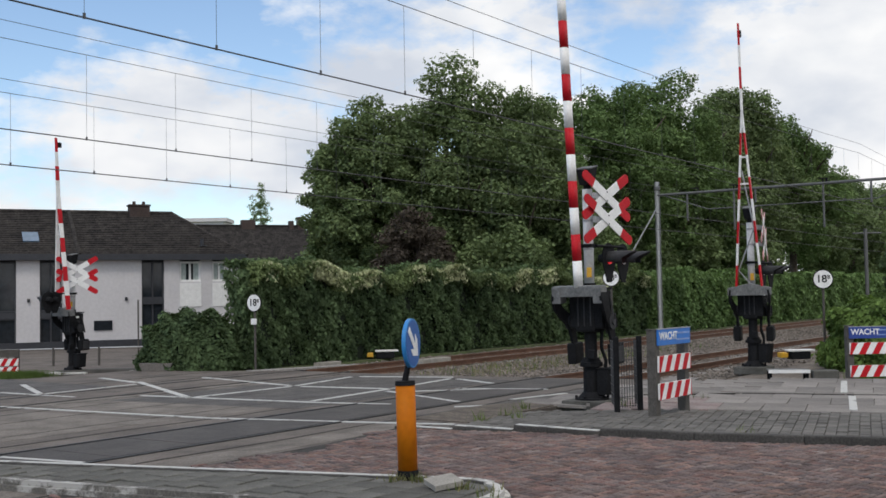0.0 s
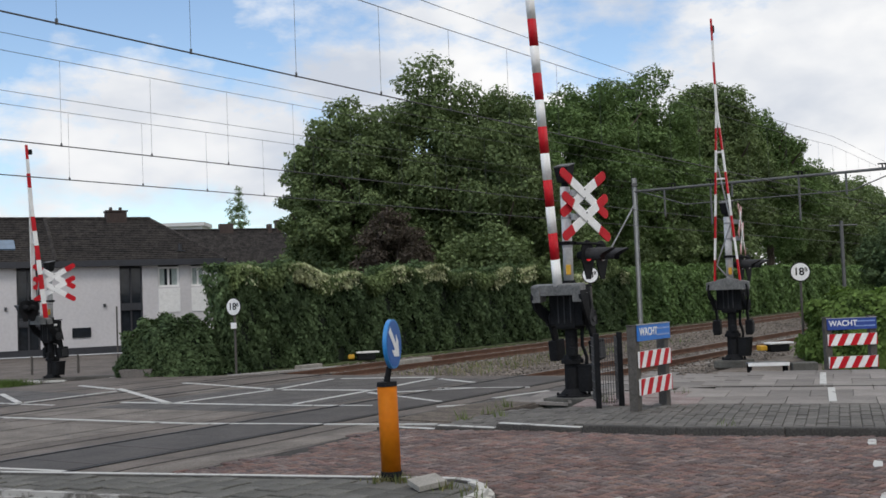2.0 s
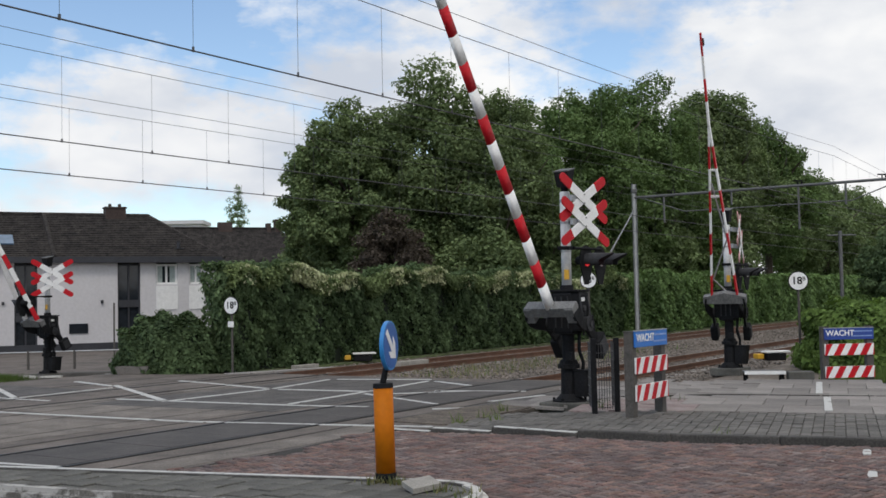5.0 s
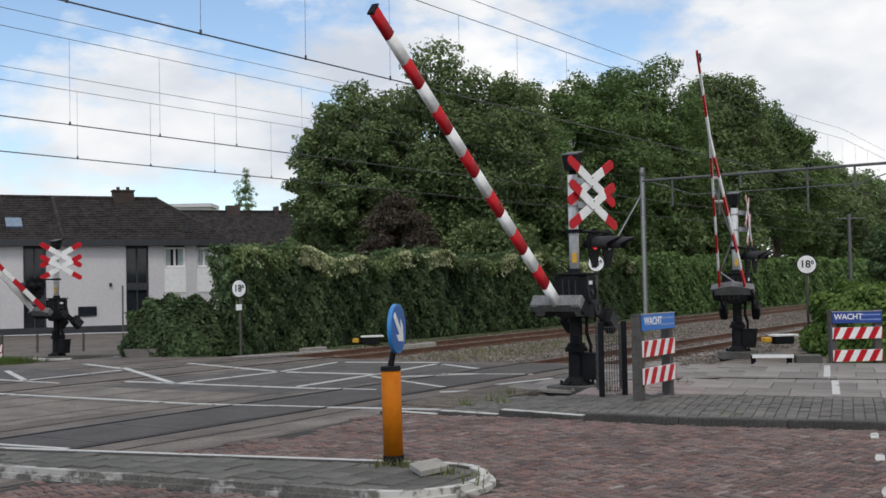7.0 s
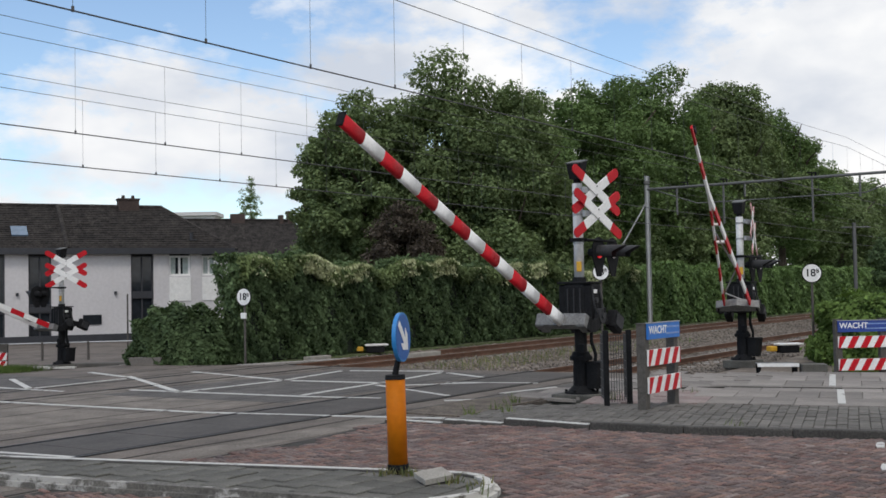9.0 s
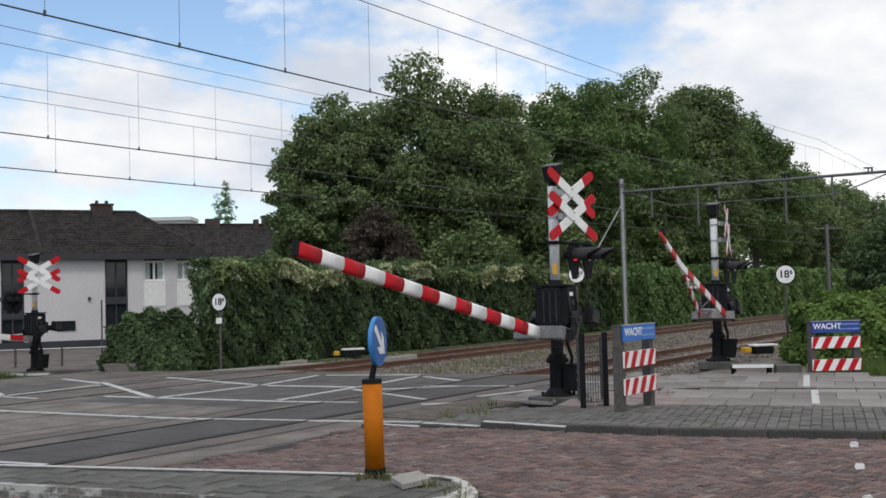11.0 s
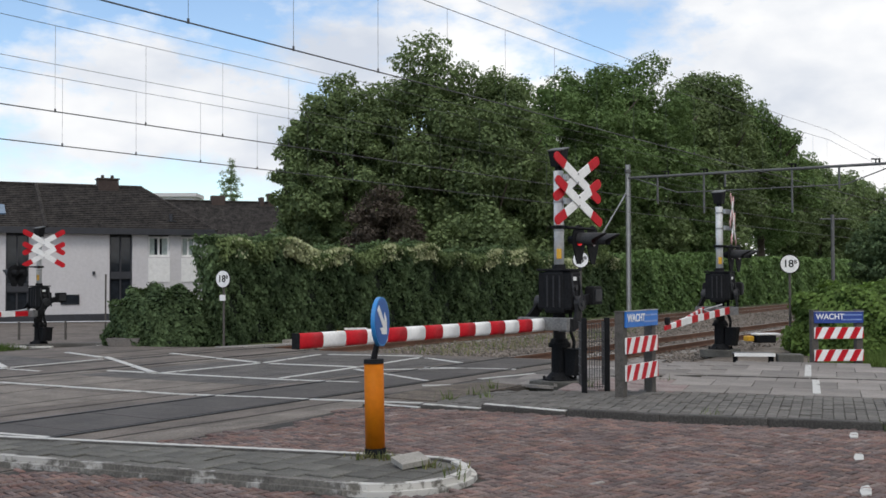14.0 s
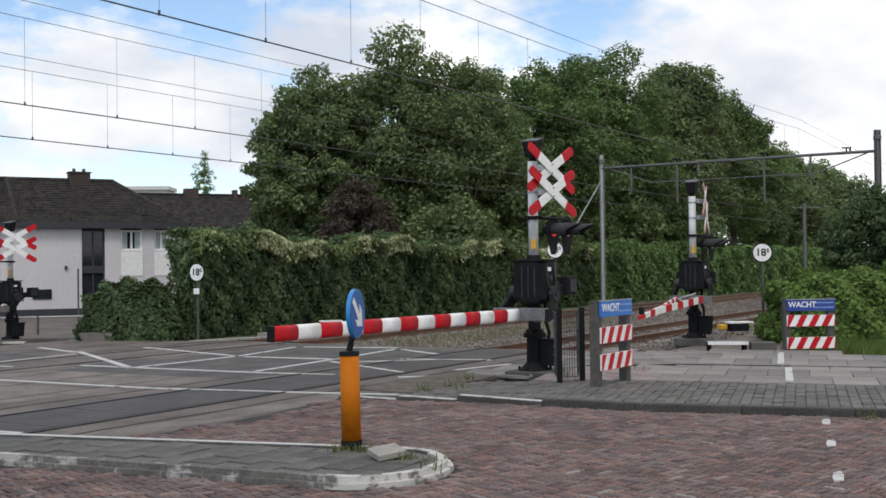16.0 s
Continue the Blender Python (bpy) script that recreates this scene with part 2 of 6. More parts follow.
def block(bm, c, size, at=None, bevel=0.0, index=0):
    r = bmesh.ops.create_cube(bm, size=1.0)
    m = Matrix.Translation(c) @ Matrix.Diagonal((*size, 1))
    bmesh.ops.transform(bm, matrix=(at @ m) if at is not None else m, verts=r["verts"])
    faces = {f for v in r["verts"] for f in v.link_faces}
    if bevel:
        edges = list({e for v in r["verts"] for e in v.link_edges})
        out = bmesh.ops.bevel(bm, geom=edges, offset=bevel, segments=2, affect="EDGES", profile=0.6)
        faces |= set(out["faces"])
    for f in faces:
        if f.is_valid:
            f.material_index = index
    return bm


def rod(bm, a, b, r0, r1=None, n=12, caps=True):
    a, b = Vector(a), Vector(b)
    r1 = r0 if r1 is None else r1
    q = (b - a).to_track_quat("Z", "Y").to_matrix().to_4x4()
    r = bmesh.ops.create_cone(bm, cap_ends=caps, segments=n, radius1=r0, radius2=r1, depth=(b - a).length)
    bmesh.ops.transform(bm, matrix=Matrix.Translation((a + b) / 2) @ q, verts=r["verts"])
    return bm


def slab(bm, outline, z0, z1):
    """A plate of the given outline between two heights."""
    low = [bm.verts.new((x, y, z0)) for x, y in outline]
    top = [bm.verts.new((x, y, z1)) for x, y in outline]
    bm.faces.new(top)
    bm.faces.new(low[::-1])
    n = len(outline)
    for i in range(n):
        j = (i + 1) % n
        bm.faces.new((low[i], low[j], top[j], top[i]))
    bmesh.ops.recalc_face_normals(bm, faces=bm.faces)
    return bm


def raw(name, verts, faces, material, smooth=False):
    me = bpy.data.meshes.new(name)
    me.from_pydata([tuple(v) for v in verts], [], [tuple(f) for f in faces])
    me.materials.append(material)
    me.update()
    return me


# the track's own axes: s runs along the rails, n across them, to the camera's side
TRACK = 34.5
SX, SY = math.sin(radians(TRACK)), math.cos(radians(TRACK))


def sn(s, n, z=0.0):
    return Vector((s * SX + n * SY, s * SY - n * SX, z))


def sn_pose(s, n, z=0.0, turn=0.0):
    """Local x along the rails, local y away from the camera's side."""
    p = sn(s, n, z)
    return pose(p.x, p.y, p.z, 0, 0, 90 - TRACK + turn)


TRACK_1, TRACK_2, GAUGE = -10.85, -17.6, 1.5


# ---- ground and paving ----
def rise(n):
    """The pavement climbs from the rails to full kerb height."""
    return 0.012 + 0.085 * min(max((n + 8.8) / 2.6, 0.0), 1.0)


def sn_outline(rows):
    return [tuple(sn(s, n).xy) for s, n in rows]


def build_ground():
    bm = bmesh.new()
    bmesh.ops.create_grid(bm, x_segments=80, y_segments=80, size=1500)
    for v in bm.verts:
        v.co.z = -0.56
    solid("ground", bm, M_EARTH, "earth and rough grass around the railway", "ground", kind="structure")
    bm = bmesh.new()
    slab(bm, sn_outline([(-40, -22.6), (19.1, -22.6), (19.2, -21), (20.1, -19), (20.4, -12), (20.9, -8.4), (12.65, -8.4), (12.65, 30), (-40, 30)]), -0.5, 0.0)
    solid("road", bm, M_ASPHALT, "worn grey-brown asphalt of the level crossing", "road", kind="structure")
    for k, (a, b, n0, n1) in enumerate(((12.9, 20.0, -16.2, -11.8), (11.4, 15.5, -24.0, -18.8), (13.2, 19.3, -9.6, -8.5))):
        bm = bmesh.new()
        slab(bm, sn_outline([(a, n0), (b, n0 + 0.2), (b - 0.4, n1), (a + 0.3, n1 - 0.2)]), -0.05, 0.004)
        solid("asphalt_patch", bm, M_DARK_ASPHALT, "darker asphalt repair in the crossing", "asphalt", "asphalt repairs", "structure")
    rng = np.random.default_rng(8)
    for n, w in ((-8.75, 0.03), (-9.55, 0.035), (-12.2, 0.03), (-13.1, 0.02), (-14.6, 0.025), (-15.7, 0.02), (-16.4, 0.03), (-18.9, 0.03), (-20.2, 0.025)):
        bm = bmesh.new()
        pts = [(s, n + 0.03 * math.sin(s * 1.7 + n)) for s in np.linspace(4.0, 19.6, 26)]
        slab(bm, sn_outline([(s, q - w / 2) for s, q in pts] + [(s, q + w / 2) for s, q in pts[::-1]]), -0.01, 0.0055)
        solid("asphalt_seam", bm, M_JOINT, "dark tarry seam in the asphalt", "asphalt seam", "asphalt seams", "structure")
    for s0, s1, n0, n1, m in ((5.2, 12.2, -9.45, -8.85, M_ASPHALT_PALE), (11.6, 13.6, -17.4, -12.4, M_ASPHALT_PALE), (15.6, 17.0, -18.0, -12.5, M_ASPHALT_PALE), (8.3, 11.0, -16.0, -12.6, M_ASPHALT_PALE)):
        bm = bmesh.new()
        slab(bm, sn_outline([(s0, n0), (s1, n0 + 0.1), (s1 + 0.2, n1), (s0 - 0.15, n1 - 0.1)]), -0.01, 0.003)
        solid("asphalt_patch", bm, m, "paler worn asphalt in the crossing", "asphalt", "asphalt repairs", "structure")
    bm = bmesh.new()
    slab(bm, sn_outline([(12.78, -9.4), (14.6, -9.5), (15.5, -9.2), (15.3, -8.45), (12.75, -8.35)]), -0.02, 0.018)
    solid("dirt_patch", bm, M_DIRT, "bare brown dirt between rail and pavers", "dirt", kind="structure")
    # the street beyond the crossing falls away gently
    bm = bmesh.new()
    lines = [(-22.55, -0.004), (-28.0, -0.4), (-32.0, -0.42), (-80.0, -0.45)]
    grid = [[bm.verts.new(sn(s, n, z)) for s in (-60, 0, (21.0 if n > -27 else 24), (25.5 if n > -27 else 40))] for n, z in lines]
    for r0, r1 in zip(grid, grid[1:]):
        for i in range(3):
            bm.faces.new((r0[i], r0[i + 1], r1[i + 1], r1[i]))
    bmesh.ops.recalc_face_normals(bm, faces=bm.faces)
    solid("pavement_far", bm, M_ASPHALT, "grey street falling away beyond the crossing", "road", kind="structure")
    bm = bmesh.new()
    slab(bm, sn_outline([(21.4, -8.3), (420, -8.3), (420, 60), (21.4, 60)]), -0.55, -0.1)
    solid("verge_near", bm, M_BALLAST_BED, "bare stony verge beside the path", "verge", kind="structure")
    bm = bmesh.new()
    slab(bm, sn_outline([(19.3, -20.2), (420, -20.2), (420, -23.5), (19.3, -22.7)]), -0.55, -0.07)
    solid("verge_far", bm, M_EARTH, "earth strip under the hedge", "verge", kind="structure")

build_ground()


def build_track(name, offset, s0, s1, label):
    track = thing(name, sn_pose(0, offset), label, "railway track", kind="structure")
    for e in (-1, 1):
        y = e * GAUGE / 2
        for x0, x1, steel, top in ((s0, 20.45, M_RAIL_DARK, M_RAIL_DARK), (20.45, s1, M_RAIL, M_RAILTOP)):
            mid, long = (x0 + x1) / 2, x1 - x0
            bm = bmesh.new()
            block(bm, (mid, y, -0.055), (long, 0.02, 0.09))
            block(bm, (mid, y, -0.115), (long, 0.14, 0.03))
            block(bm, (mid, y, -0.008), (long, 0.072, 0.036))
            rail = part("rail", bm, steel, track, "rusty steel rail" if steel is M_RAIL else "dark rail let into the crossing")
            bm = bmesh.new()
            block(bm, (mid, y, 0.012), (long, 0.045, 0.006))
            part("running_surface", bm, top, rail, "worn running surface")
    bm = bmesh.new()
    block(bm, (0, 0, 0), (0.26, 2.5, 0.16), bevel=0.02)
    me = mesh_of("sleeper", bm, M_SLEEPER)
    for i in range(110):
        s = 20.6 + i * 0.6
        ob = new("sleeper", me)
        ob.parent = track
        ob.matrix_basis = pose(s, random.uniform(-0.03, 0.03), -0.235 + random.uniform(-0.01, 0.01), 0, 0, random.uniform(-1, 1))
    return track


build_track("track_1", TRACK_1, -30, 420, "rusty steel railway track through the crossing")
build_track("track_2", TRACK_2, -30, 420, "rusty steel railway track beside the hedge")


def build_panels():
    for offset, inner, m in ((TRACK_1, GAUGE - 0.19, M_RUBBER), (TRACK_2, GAUGE - 0.19, M_ASPHALT)):
        for first, last, mm in ((0, 12, m), (12, 24, M_RUBBER_DUSTY if m is M_RUBBER else m)):
            bm = bmesh.new()
            for i in range(first, last):
                block(bm, (-8 + i * 1.2, 0, -0.03), (1.19, inner, 0.08 + 0.002 * (i % 2)), bevel=0.008)
            solid("crossing_panel", bm, mm, "dark smooth panels between the rails of the crossing", "crossing panel", "crossing panels", "structure", at=sn_pose(0, offset))
        for e in (-1, 1):
            bm = bmesh.new()
            block(bm, (5.5, e * (GAUGE / 2 - 0.068), -0.02), (30, 0.055, 0.052))
            solid("flange_groove", bm, M_BLACK, "black groove beside the rail", "rail groove", "rail grooves", "structure", at=sn_pose(0, offset))


build_panels()


def build_ballast():
    bm = bmesh.new()
    slab(bm, sn_outline([(20.0, -20.4), (20.3, -12), (20.8, -9.5), (22.4, -8.6), (420, -8.2), (420, -20.4)]), -0.5, -0.155)
    solid("ballast_bed", bm, M_BALLAST_BED, "brown stone ballast bed under the tracks", "ballast", kind="structure")
    rng = np.random.default_rng(5)
    count = 15000
    s = 20.2 + rng.random(count) ** 1.7 * 45
    n = rng.uniform(-20.3, -8.6, count)
    keep = (s > 20.9 - (n + 9.5) * 0.05) & ~((n > -9.4) & (s < 22.6))
    s, n = s[keep], n[keep]
    mid = np.abs(n + 14.2) < 1.9
    z = np.where(mid, -0.11, -0.15) + rng.uniform(0, 0.03, len(s))
    base = np.array([(1, 0, 0), (-1, 0, 0), (0, 1, 0), (0, -1, 0), (0, 0, 1), (0, 0, -1)], float)
    tri = [(0, 2, 4), (2, 1, 4), (1, 3, 4), (3, 0, 4), (2, 0, 5), (1, 2, 5), (3, 1, 5), (0, 3, 5)]
    verts, faces = [], []
    for i in range(len(s)):
        p = sn(s[i], n[i], z[i])
        size = rng.uniform(0.025, 0.055)
        sh = base * rng.uniform(0.6, 1.25, (6, 3)) * size
        a = rng.random() * 6.28
        c, d = math.cos(a), math.sin(a)
        o = len(verts)
        verts += [(p.x + x * c - y * d, p.y + x * d + y * c, p.z + zz * 0.7) for x, y, zz in sh]
        faces += [(o + a0, o + b0, o + c0) for a0, b0, c0 in tri]
    ob = new("ballast_stones", raw("ballast_stones", verts, faces, M_BALLAST))
    tagged(ob, "loose grey-brown ballast stones between the tracks", "ballast", kind="stuff")


build_ballast()


KERB_LINE = [(-0.7, 14.75), (0.85, 14.05), (2.9, 12.93), (5.2, 12.06), (9.0, 10.62), (15.0, 8.35)]
PATH_TURN = -21.0


def kerb_y(x):
    """The front of the pavement's kerb."""
    return float(np.interp(x, [p[0] for p in KERB_LINE], [p[1] for p in KERB_LINE]))


def along(x, y):
    return x * SX + y * SY, x * SY - y * SX


def in_island(x, y):
    s, n = x * SX + y * SY, x * SY - y * SX
    far, near = 8.44 + 0.285 * (n + 5.5), 6.87 + 0.17 * (n + 5.5)
    if n < -5.5:
        return near - 0.06 < s < far + 0.06
    return ((n + 5.5) / 0.78) ** 2 + ((s - 7.65) / 0.85) ** 2 < 1


def brick_mesh(name, size, m, bevel=0.012):
    """One paving stone with worn top edges, its top at zero."""
    x, y, z = size
    b = bevel
    v = [(sx * x / 2, sy * y / 2, -z) for sx, sy in ((-1, -1), (1, -1), (1, 1), (-1, 1))]
    v += [(sx * x / 2, sy * y / 2, -b * 0.6) for sx, sy in ((-1, -1), (1, -1), (1, 1), (-1, 1))]
    v += [(sx * (x / 2 - b), sy * (y / 2 - b), 0) for sx, sy in ((-1, -1), (1, -1), (1, 1), (-1, 1))]
    f = [(8, 9, 10, 11)]
    for k in range(4):
        j = (k + 1) % 4
        f += [(k, j, 4 + j, 4 + k), (4 + k, 4 + j, 8 + j, 8 + k)]
    return v, f, (raw(name, v, f, m) if name else None)


def build_bricks():
    bm = bmesh.new()
    slab(bm, [tuple(sn(-6, -8.62).xy), tuple(sn(9.2, -8.62).xy)] + [(x, y - 0.02) for x, y in KERB_LINE] + [tuple(sn(-6, 14).xy)], -0.02, 0.008)
    field = solid("brick_road", bm, M_JOINT, "sandy bed of the red brick road", "brick road", kind="structure")
    a = 0.064
    turn = -50.0
    c, d = math.cos(radians(turn)), math.sin(radians(turn))
    rng = np.random.default_rng(11)
    v0, f0, me = brick_mesh("brick", (a * 3 - 0.015, a - 0.015, 0.035), M_BRICK_PIECE, 0.015)
    _, _, me_pale = brick_mesh("brick", (a * 3 - 0.015, a - 0.015, 0.035), M_PAVER_PIECE, 0.015)
    v0 = np.array(v0)
    verts, faces, singles = [], [], 0
    for i in range(-190, 200):
        for j in range(-190, 200):
            k = (i - j) % 6
            if k == 0:
                u, w, along = (i + 1.5) * a, (j + 0.5) * a, 0
            elif k == 5:
                u, w, along = (i + 0.5) * a, (j + 1.5) * a, 90
            else:
                continue
            x, y = u * c - w * d, 10 + u * d + w * c
            if y < 7.0 or abs(x) > 0.5 * y + 0.3:
                continue
            s, n = x * SX + y * SY, x * SY - y * SX
            edge = -8.6 + 0.14 * math.sin(s * 2.1) + 0.1 * math.sin(s * 5.3 + 1) + rng.normal(0, 0.09)
            if y > kerb_y(x) - 0.05 or n < edge or in_island(x, y):
                continue
            z = 0.03 + rng.uniform(-0.005, 0.005) + 0.006 * math.sin(x * 1.3) * math.sin(y * 1.1)
            m = pose(x, y, z, rng.uniform(-2.0, 2.0), rng.uniform(-2.0, 2.0), turn + along + rng.uniform(-1.5, 1.5))
            if singles < 300 and 6.1 < s < 8.9 and -4.2 < n < -1.0:
                ob = new("brick", me_pale if rng.random() < 0.03 else me)
                ob.parent = field
                ob.matrix_basis = m
                singles += 1
            else:
                o = len(verts)
                verts += [tuple(m @ Vector(p)) for p in v0]
                faces += [tuple(o + q for q in f) for f in f0]
    ob = new("bricks", raw("bricks", verts, faces, M_BRICK))
    ob.parent = field
    tagged(ob, "red-brown paving bricks in herringbone bond", kind="stuff")


def build_island():
    """The traffic island with its rounded nose."""
    def outline(grow):
        left, right = [], []
        for n in np.linspace(-11.5, -5.6, 12):
            left.append((6.87 + 0.17 * (n + 5.5) - grow, n))
            right.append((8.44 + 0.285 * (n + 5.5) + grow, n))
        nose = [(7.65 - (0.785 + grow) * math.cos(t), -5.5 + (0.72 + grow) * math.sin(t)) for t in np.linspace(0.12, math.pi - 0.12, 11)]
        return left + nose + right[::-1]
    island = thing("traffic_island", pose(0, 0, 0), "grey paved traffic island with a worn white kerb", "traffic island", kind="structure")
    bm = bmesh.new()
    slab(bm, sn_outline(outline(-0.1)), -0.05, 0.085)
    part("bed", bm, M_PAVER_DARK, island)
    out, inn = outline(0.0), outline(-0.14)
    line_out, line_in = outline(-0.025), outline(-0.105)
    cells = list(range(len(out) - 1))
    for i in cells:
        bm = bmesh.new()
        q = [sn(*out[i]), sn(*out[i + 1]), sn(*inn[i + 1]), sn(*inn[i])]
        mid = sum(q, Vector()) / 4
        q = [mid + (p - mid) * 0.994 for p in q]
        slab(bm, [p.xy for p in q], -0.05, 0.105)
        rim = (sn(*out[i]) + sn(*out[i + 1])) / 2
        top = [e for e in bm.edges if all(v.co.z > 0.1 for v in e.verts) and ((e.verts[0].co + e.verts[1].co) / 2 - rim).xy.length < 0.06]
        bmesh.ops.bevel(bm, geom=top, offset=0.05, segments=4, affect="EDGES")
        part("kerb_stone", bm, M_KERB_WHITE if 12 <= i <= 20 else M_KERB_STREAK if i < 12 else M_KERB, island)
        if i > 20:
            bm = bmesh.new()
            q = [sn(*line_out[i]), sn(*line_out[i + 1]), sn(*line_in[i + 1]), sn(*line_in[i])]
            slab(bm, [p.xy for p in q], 0.1, 0.108)
            part("kerb_paint", bm, M_PAINT, island, "worn white kerb paint")
    rng = np.random.default_rng(3)
    v0, f0, me = brick_mesh("paving_tile", (0.29, 0.29, 0.05), M_PAVER_DARK, 0.01)
    for i in range(24):
        for j in range(9):
            n = -4.95 - i * 0.3
            s = 5.9 + j * 0.3 + (0.15 if i % 2 else 0)
            far, near = 8.44 + 0.285 * (n + 5.5), 6.87 + 0.17 * (n + 5.5)
            inside = near + 0.27 < s < far - 0.27 if n < -5.5 else ((n + 5.5) / 0.5) ** 2 + ((s - 7.65) / 0.55) ** 2 < 1
            if not inside or n < -11.4:
                continue
            p = sn(s, n, 0.1 + rng.uniform(-0.006, 0.006))
            ob = new("paving_tile", me)
            ob.parent = island
            ob.matrix_basis = pose(p.x, p.y, p.z, rng.uniform(-1.5, 1.5), rng.uniform(-1.5, 1.5), 90 - TRACK + rng.uniform(-2, 2))


M_KERB_WHITE = worn_paint("worn white painted kerb", (0.17, 0.16, 0.14), (0.5, 0.49, 0.46), 0.66, 6.0)
M_KERB_STREAK = worn_paint("kerb with the last of its white paint", (0.125, 0.118, 0.106), (0.38, 0.37, 0.35), 0.4, 3.2)


def build_pavement():
    rng = np.random.default_rng(21)
    fwd = Vector((math.cos(radians(PATH_TURN)), math.sin(radians(PATH_TURN)), 0))
    away = Vector((-fwd.y, fwd.x, 0))
    root = Vector((2.9, 12.93, 0))

    def spot(u, v):
        p = root + fwd * u + away * v
        s, n = along(p.x, p.y)
        return p, s, n
    # bed in strips that climb from the rails
    bm = bmesh.new()
    cols = [0.95, 1.6, 2.3, 2.9, 3.6, 4.4, 5.2, 7.0, 9.0, 12.0, 15.0]
    front, back = [], []
    for x in cols:
        y = kerb_y(x) + 0.1
        s, n = along(x, y)
        front.append(bm.verts.new((x, y, rise(n) - 0.02)))
        s1 = 20.95
        q = sn(s1, n - 0.3)
        s, n = along(q.x, q.y)
        back.append(bm.verts.new((q.x, q.y, rise(n) - 0.02)))
    for i in range(len(cols) - 1):
        bm.faces.new((front[i], front[i + 1], back[i + 1], back[i]))
    bmesh.ops.recalc_face_normals(bm, faces=bm.faces)
    ext = bmesh.ops.extrude_face_region(bm, geom=bm.faces[:])
    for v in ext["geom"]:
        if isinstance(v, bmesh.types.BMVert):
            v.co.z -= 0.15
    bmesh.ops.recalc_face_normals(bm, faces=bm.faces)
    walkway = solid("pavement", bm, M_JOINT_GREY, "pavement bed beside the crossing", "pavement", kind="structure")
    # large tiles of the path
    me = brick_mesh("paving_tile", (0.591, 0.991, 0.05), M_PAVER_PIECE, 0.006)[2]
    me_red = brick_mesh("paving_tile", (0.591, 0.991, 0.05), M_TILE_RED, 0.006)[2]
    for i in range(7):
        for j in range(40):
            u, v = -4.0 + j * 0.6 + (0.3 if i % 2 else 0.0), 3.26 + i * 1.0
            p, s, n = spot(u, v)
            if s > 20.95 or s < 15.0 or n < -9.0:
                continue
            ob = new("paving_tile", me_red if i in (0, 1) and -7.3 < n < -5.6 and rng.random() < 0.8 else me)
            ob.parent = walkway
            lean = 1.9 if -8.8 < n < -6.2 else 0.0
            ob.matrix_basis = pose(p.x, p.y, rise(n) + rng.uniform(-0.003, 0.003), 0, lean, PATH_TURN + rng.uniform(-0.4, 0.4))
    # small pavers between the kerb and the tiles, their courses running away from the kerb
    a, b = 0.125, 0.22
    v0 = np.array(brick_mesh("", (a - 0.009, b - 0.009, 0.03), None, 0.007)[0])
    f0 = brick_mesh("", (a, b, 0.03), None)[1]
    verts, faces = [], []
    for i in range(-26, 92):
        for j in range(14):
            u, v = i * a, 0.1 + (j + (0.5 if i % 2 else 0)) * b
            p, s, n = spot(u, v)
            if v > 2.72 or p.y < kerb_y(p.x) + 0.2 or n < -8.3 or (s > 15.6 and n < -7.2):
                continue
            m = pose(p.x, p.y, rise(n) + rng.uniform(-0.006, 0.006), rng.uniform(-1.8, 1.8), rng.uniform(-1.5, 1.5), PATH_TURN + rng.uniform(-2, 2))
            o = len(verts)
            verts += [tuple(m @ Vector(q)) for q in v0]
            faces += [tuple(o + q for q in f) for f in f0]
    ob = new("pavers", raw("pavers", verts, faces, M_PAVER))
    ob.parent = walkway
    tagged(ob, "small weathered grey pavers along the kerb", kind="stuff")
    for k in range(14):
        u = -1.6 + k * 0.8
        (p, s, n), (q, s1, n1) = spot(u, 5.36), spot(u + 0.78, 5.36)
        bm = bmesh.new()
        way = (q - p).normalized()
        mid = (p + q) / 2
        block(bm, (0, 0, 0), (0.78, 0.05, 0.03), at=Matrix.Translation((mid.x, mid.y, (rise(n) + rise(n1)) / 2 - 0.006)) @ pose(0, 0, 0, 0, math.degrees(math.atan2(rise(n) - rise(n1), 0.78)), PATH_TURN))
        groove = new("path_groove", mesh_of("path_groove", bm, M_JOINT))
        groove.parent = walkway
    # kerb stones along their bent line
    lengths = [math.hypot(q[0] - p[0], q[1] - p[1]) for p, q in zip(KERB_LINE, KERB_LINE[1:])]
    count = 0
    for (x0, y0), (x1, y1), long in zip(KERB_LINE, KERB_LINE[1:], lengths):
        pieces = max(int(round(long / 1.0)), 1)
        turn = math.degrees(math.atan2(y1 - y0, x1 - x0))
        for k in range(pieces):
            c = (k + 0.5) / pieces
            x, y = x0 + (x1 - x0) * c, y0 + (y1 - y0) * c
            s, n = along(x, y)
            h = rise(n) + 0.012
            bm = bmesh.new()
            block(bm, (0, 0.065, 0), (long / pieces - 0.006, 0.13, h + 0.1), bevel=0.02)
            ob = new("kerb_stone", mesh_of("kerb_stone", bm, M_KERB_DARK))
            ob.parent = walkway
            ob.matrix_basis = pose(x, y, (h - 0.1) / 2 + rng.uniform(-0.003, 0.003), 0, 1.7 if -8.8 < n < -6.2 else 0, turn + rng.uniform(-0.3, 0.3))
            if count < 3:
                bm = bmesh.new()
                block(bm, (0, 0.065, (h + 0.1) / 2 + 0.002), (long / pieces - 0.06, 0.1, 0.008))
                paint = new("kerb_paint", mesh_of("kerb_paint", bm, M_PAINT))
                paint.parent = walkway
                paint.matrix_basis = ob.matrix_basis
            count += 1


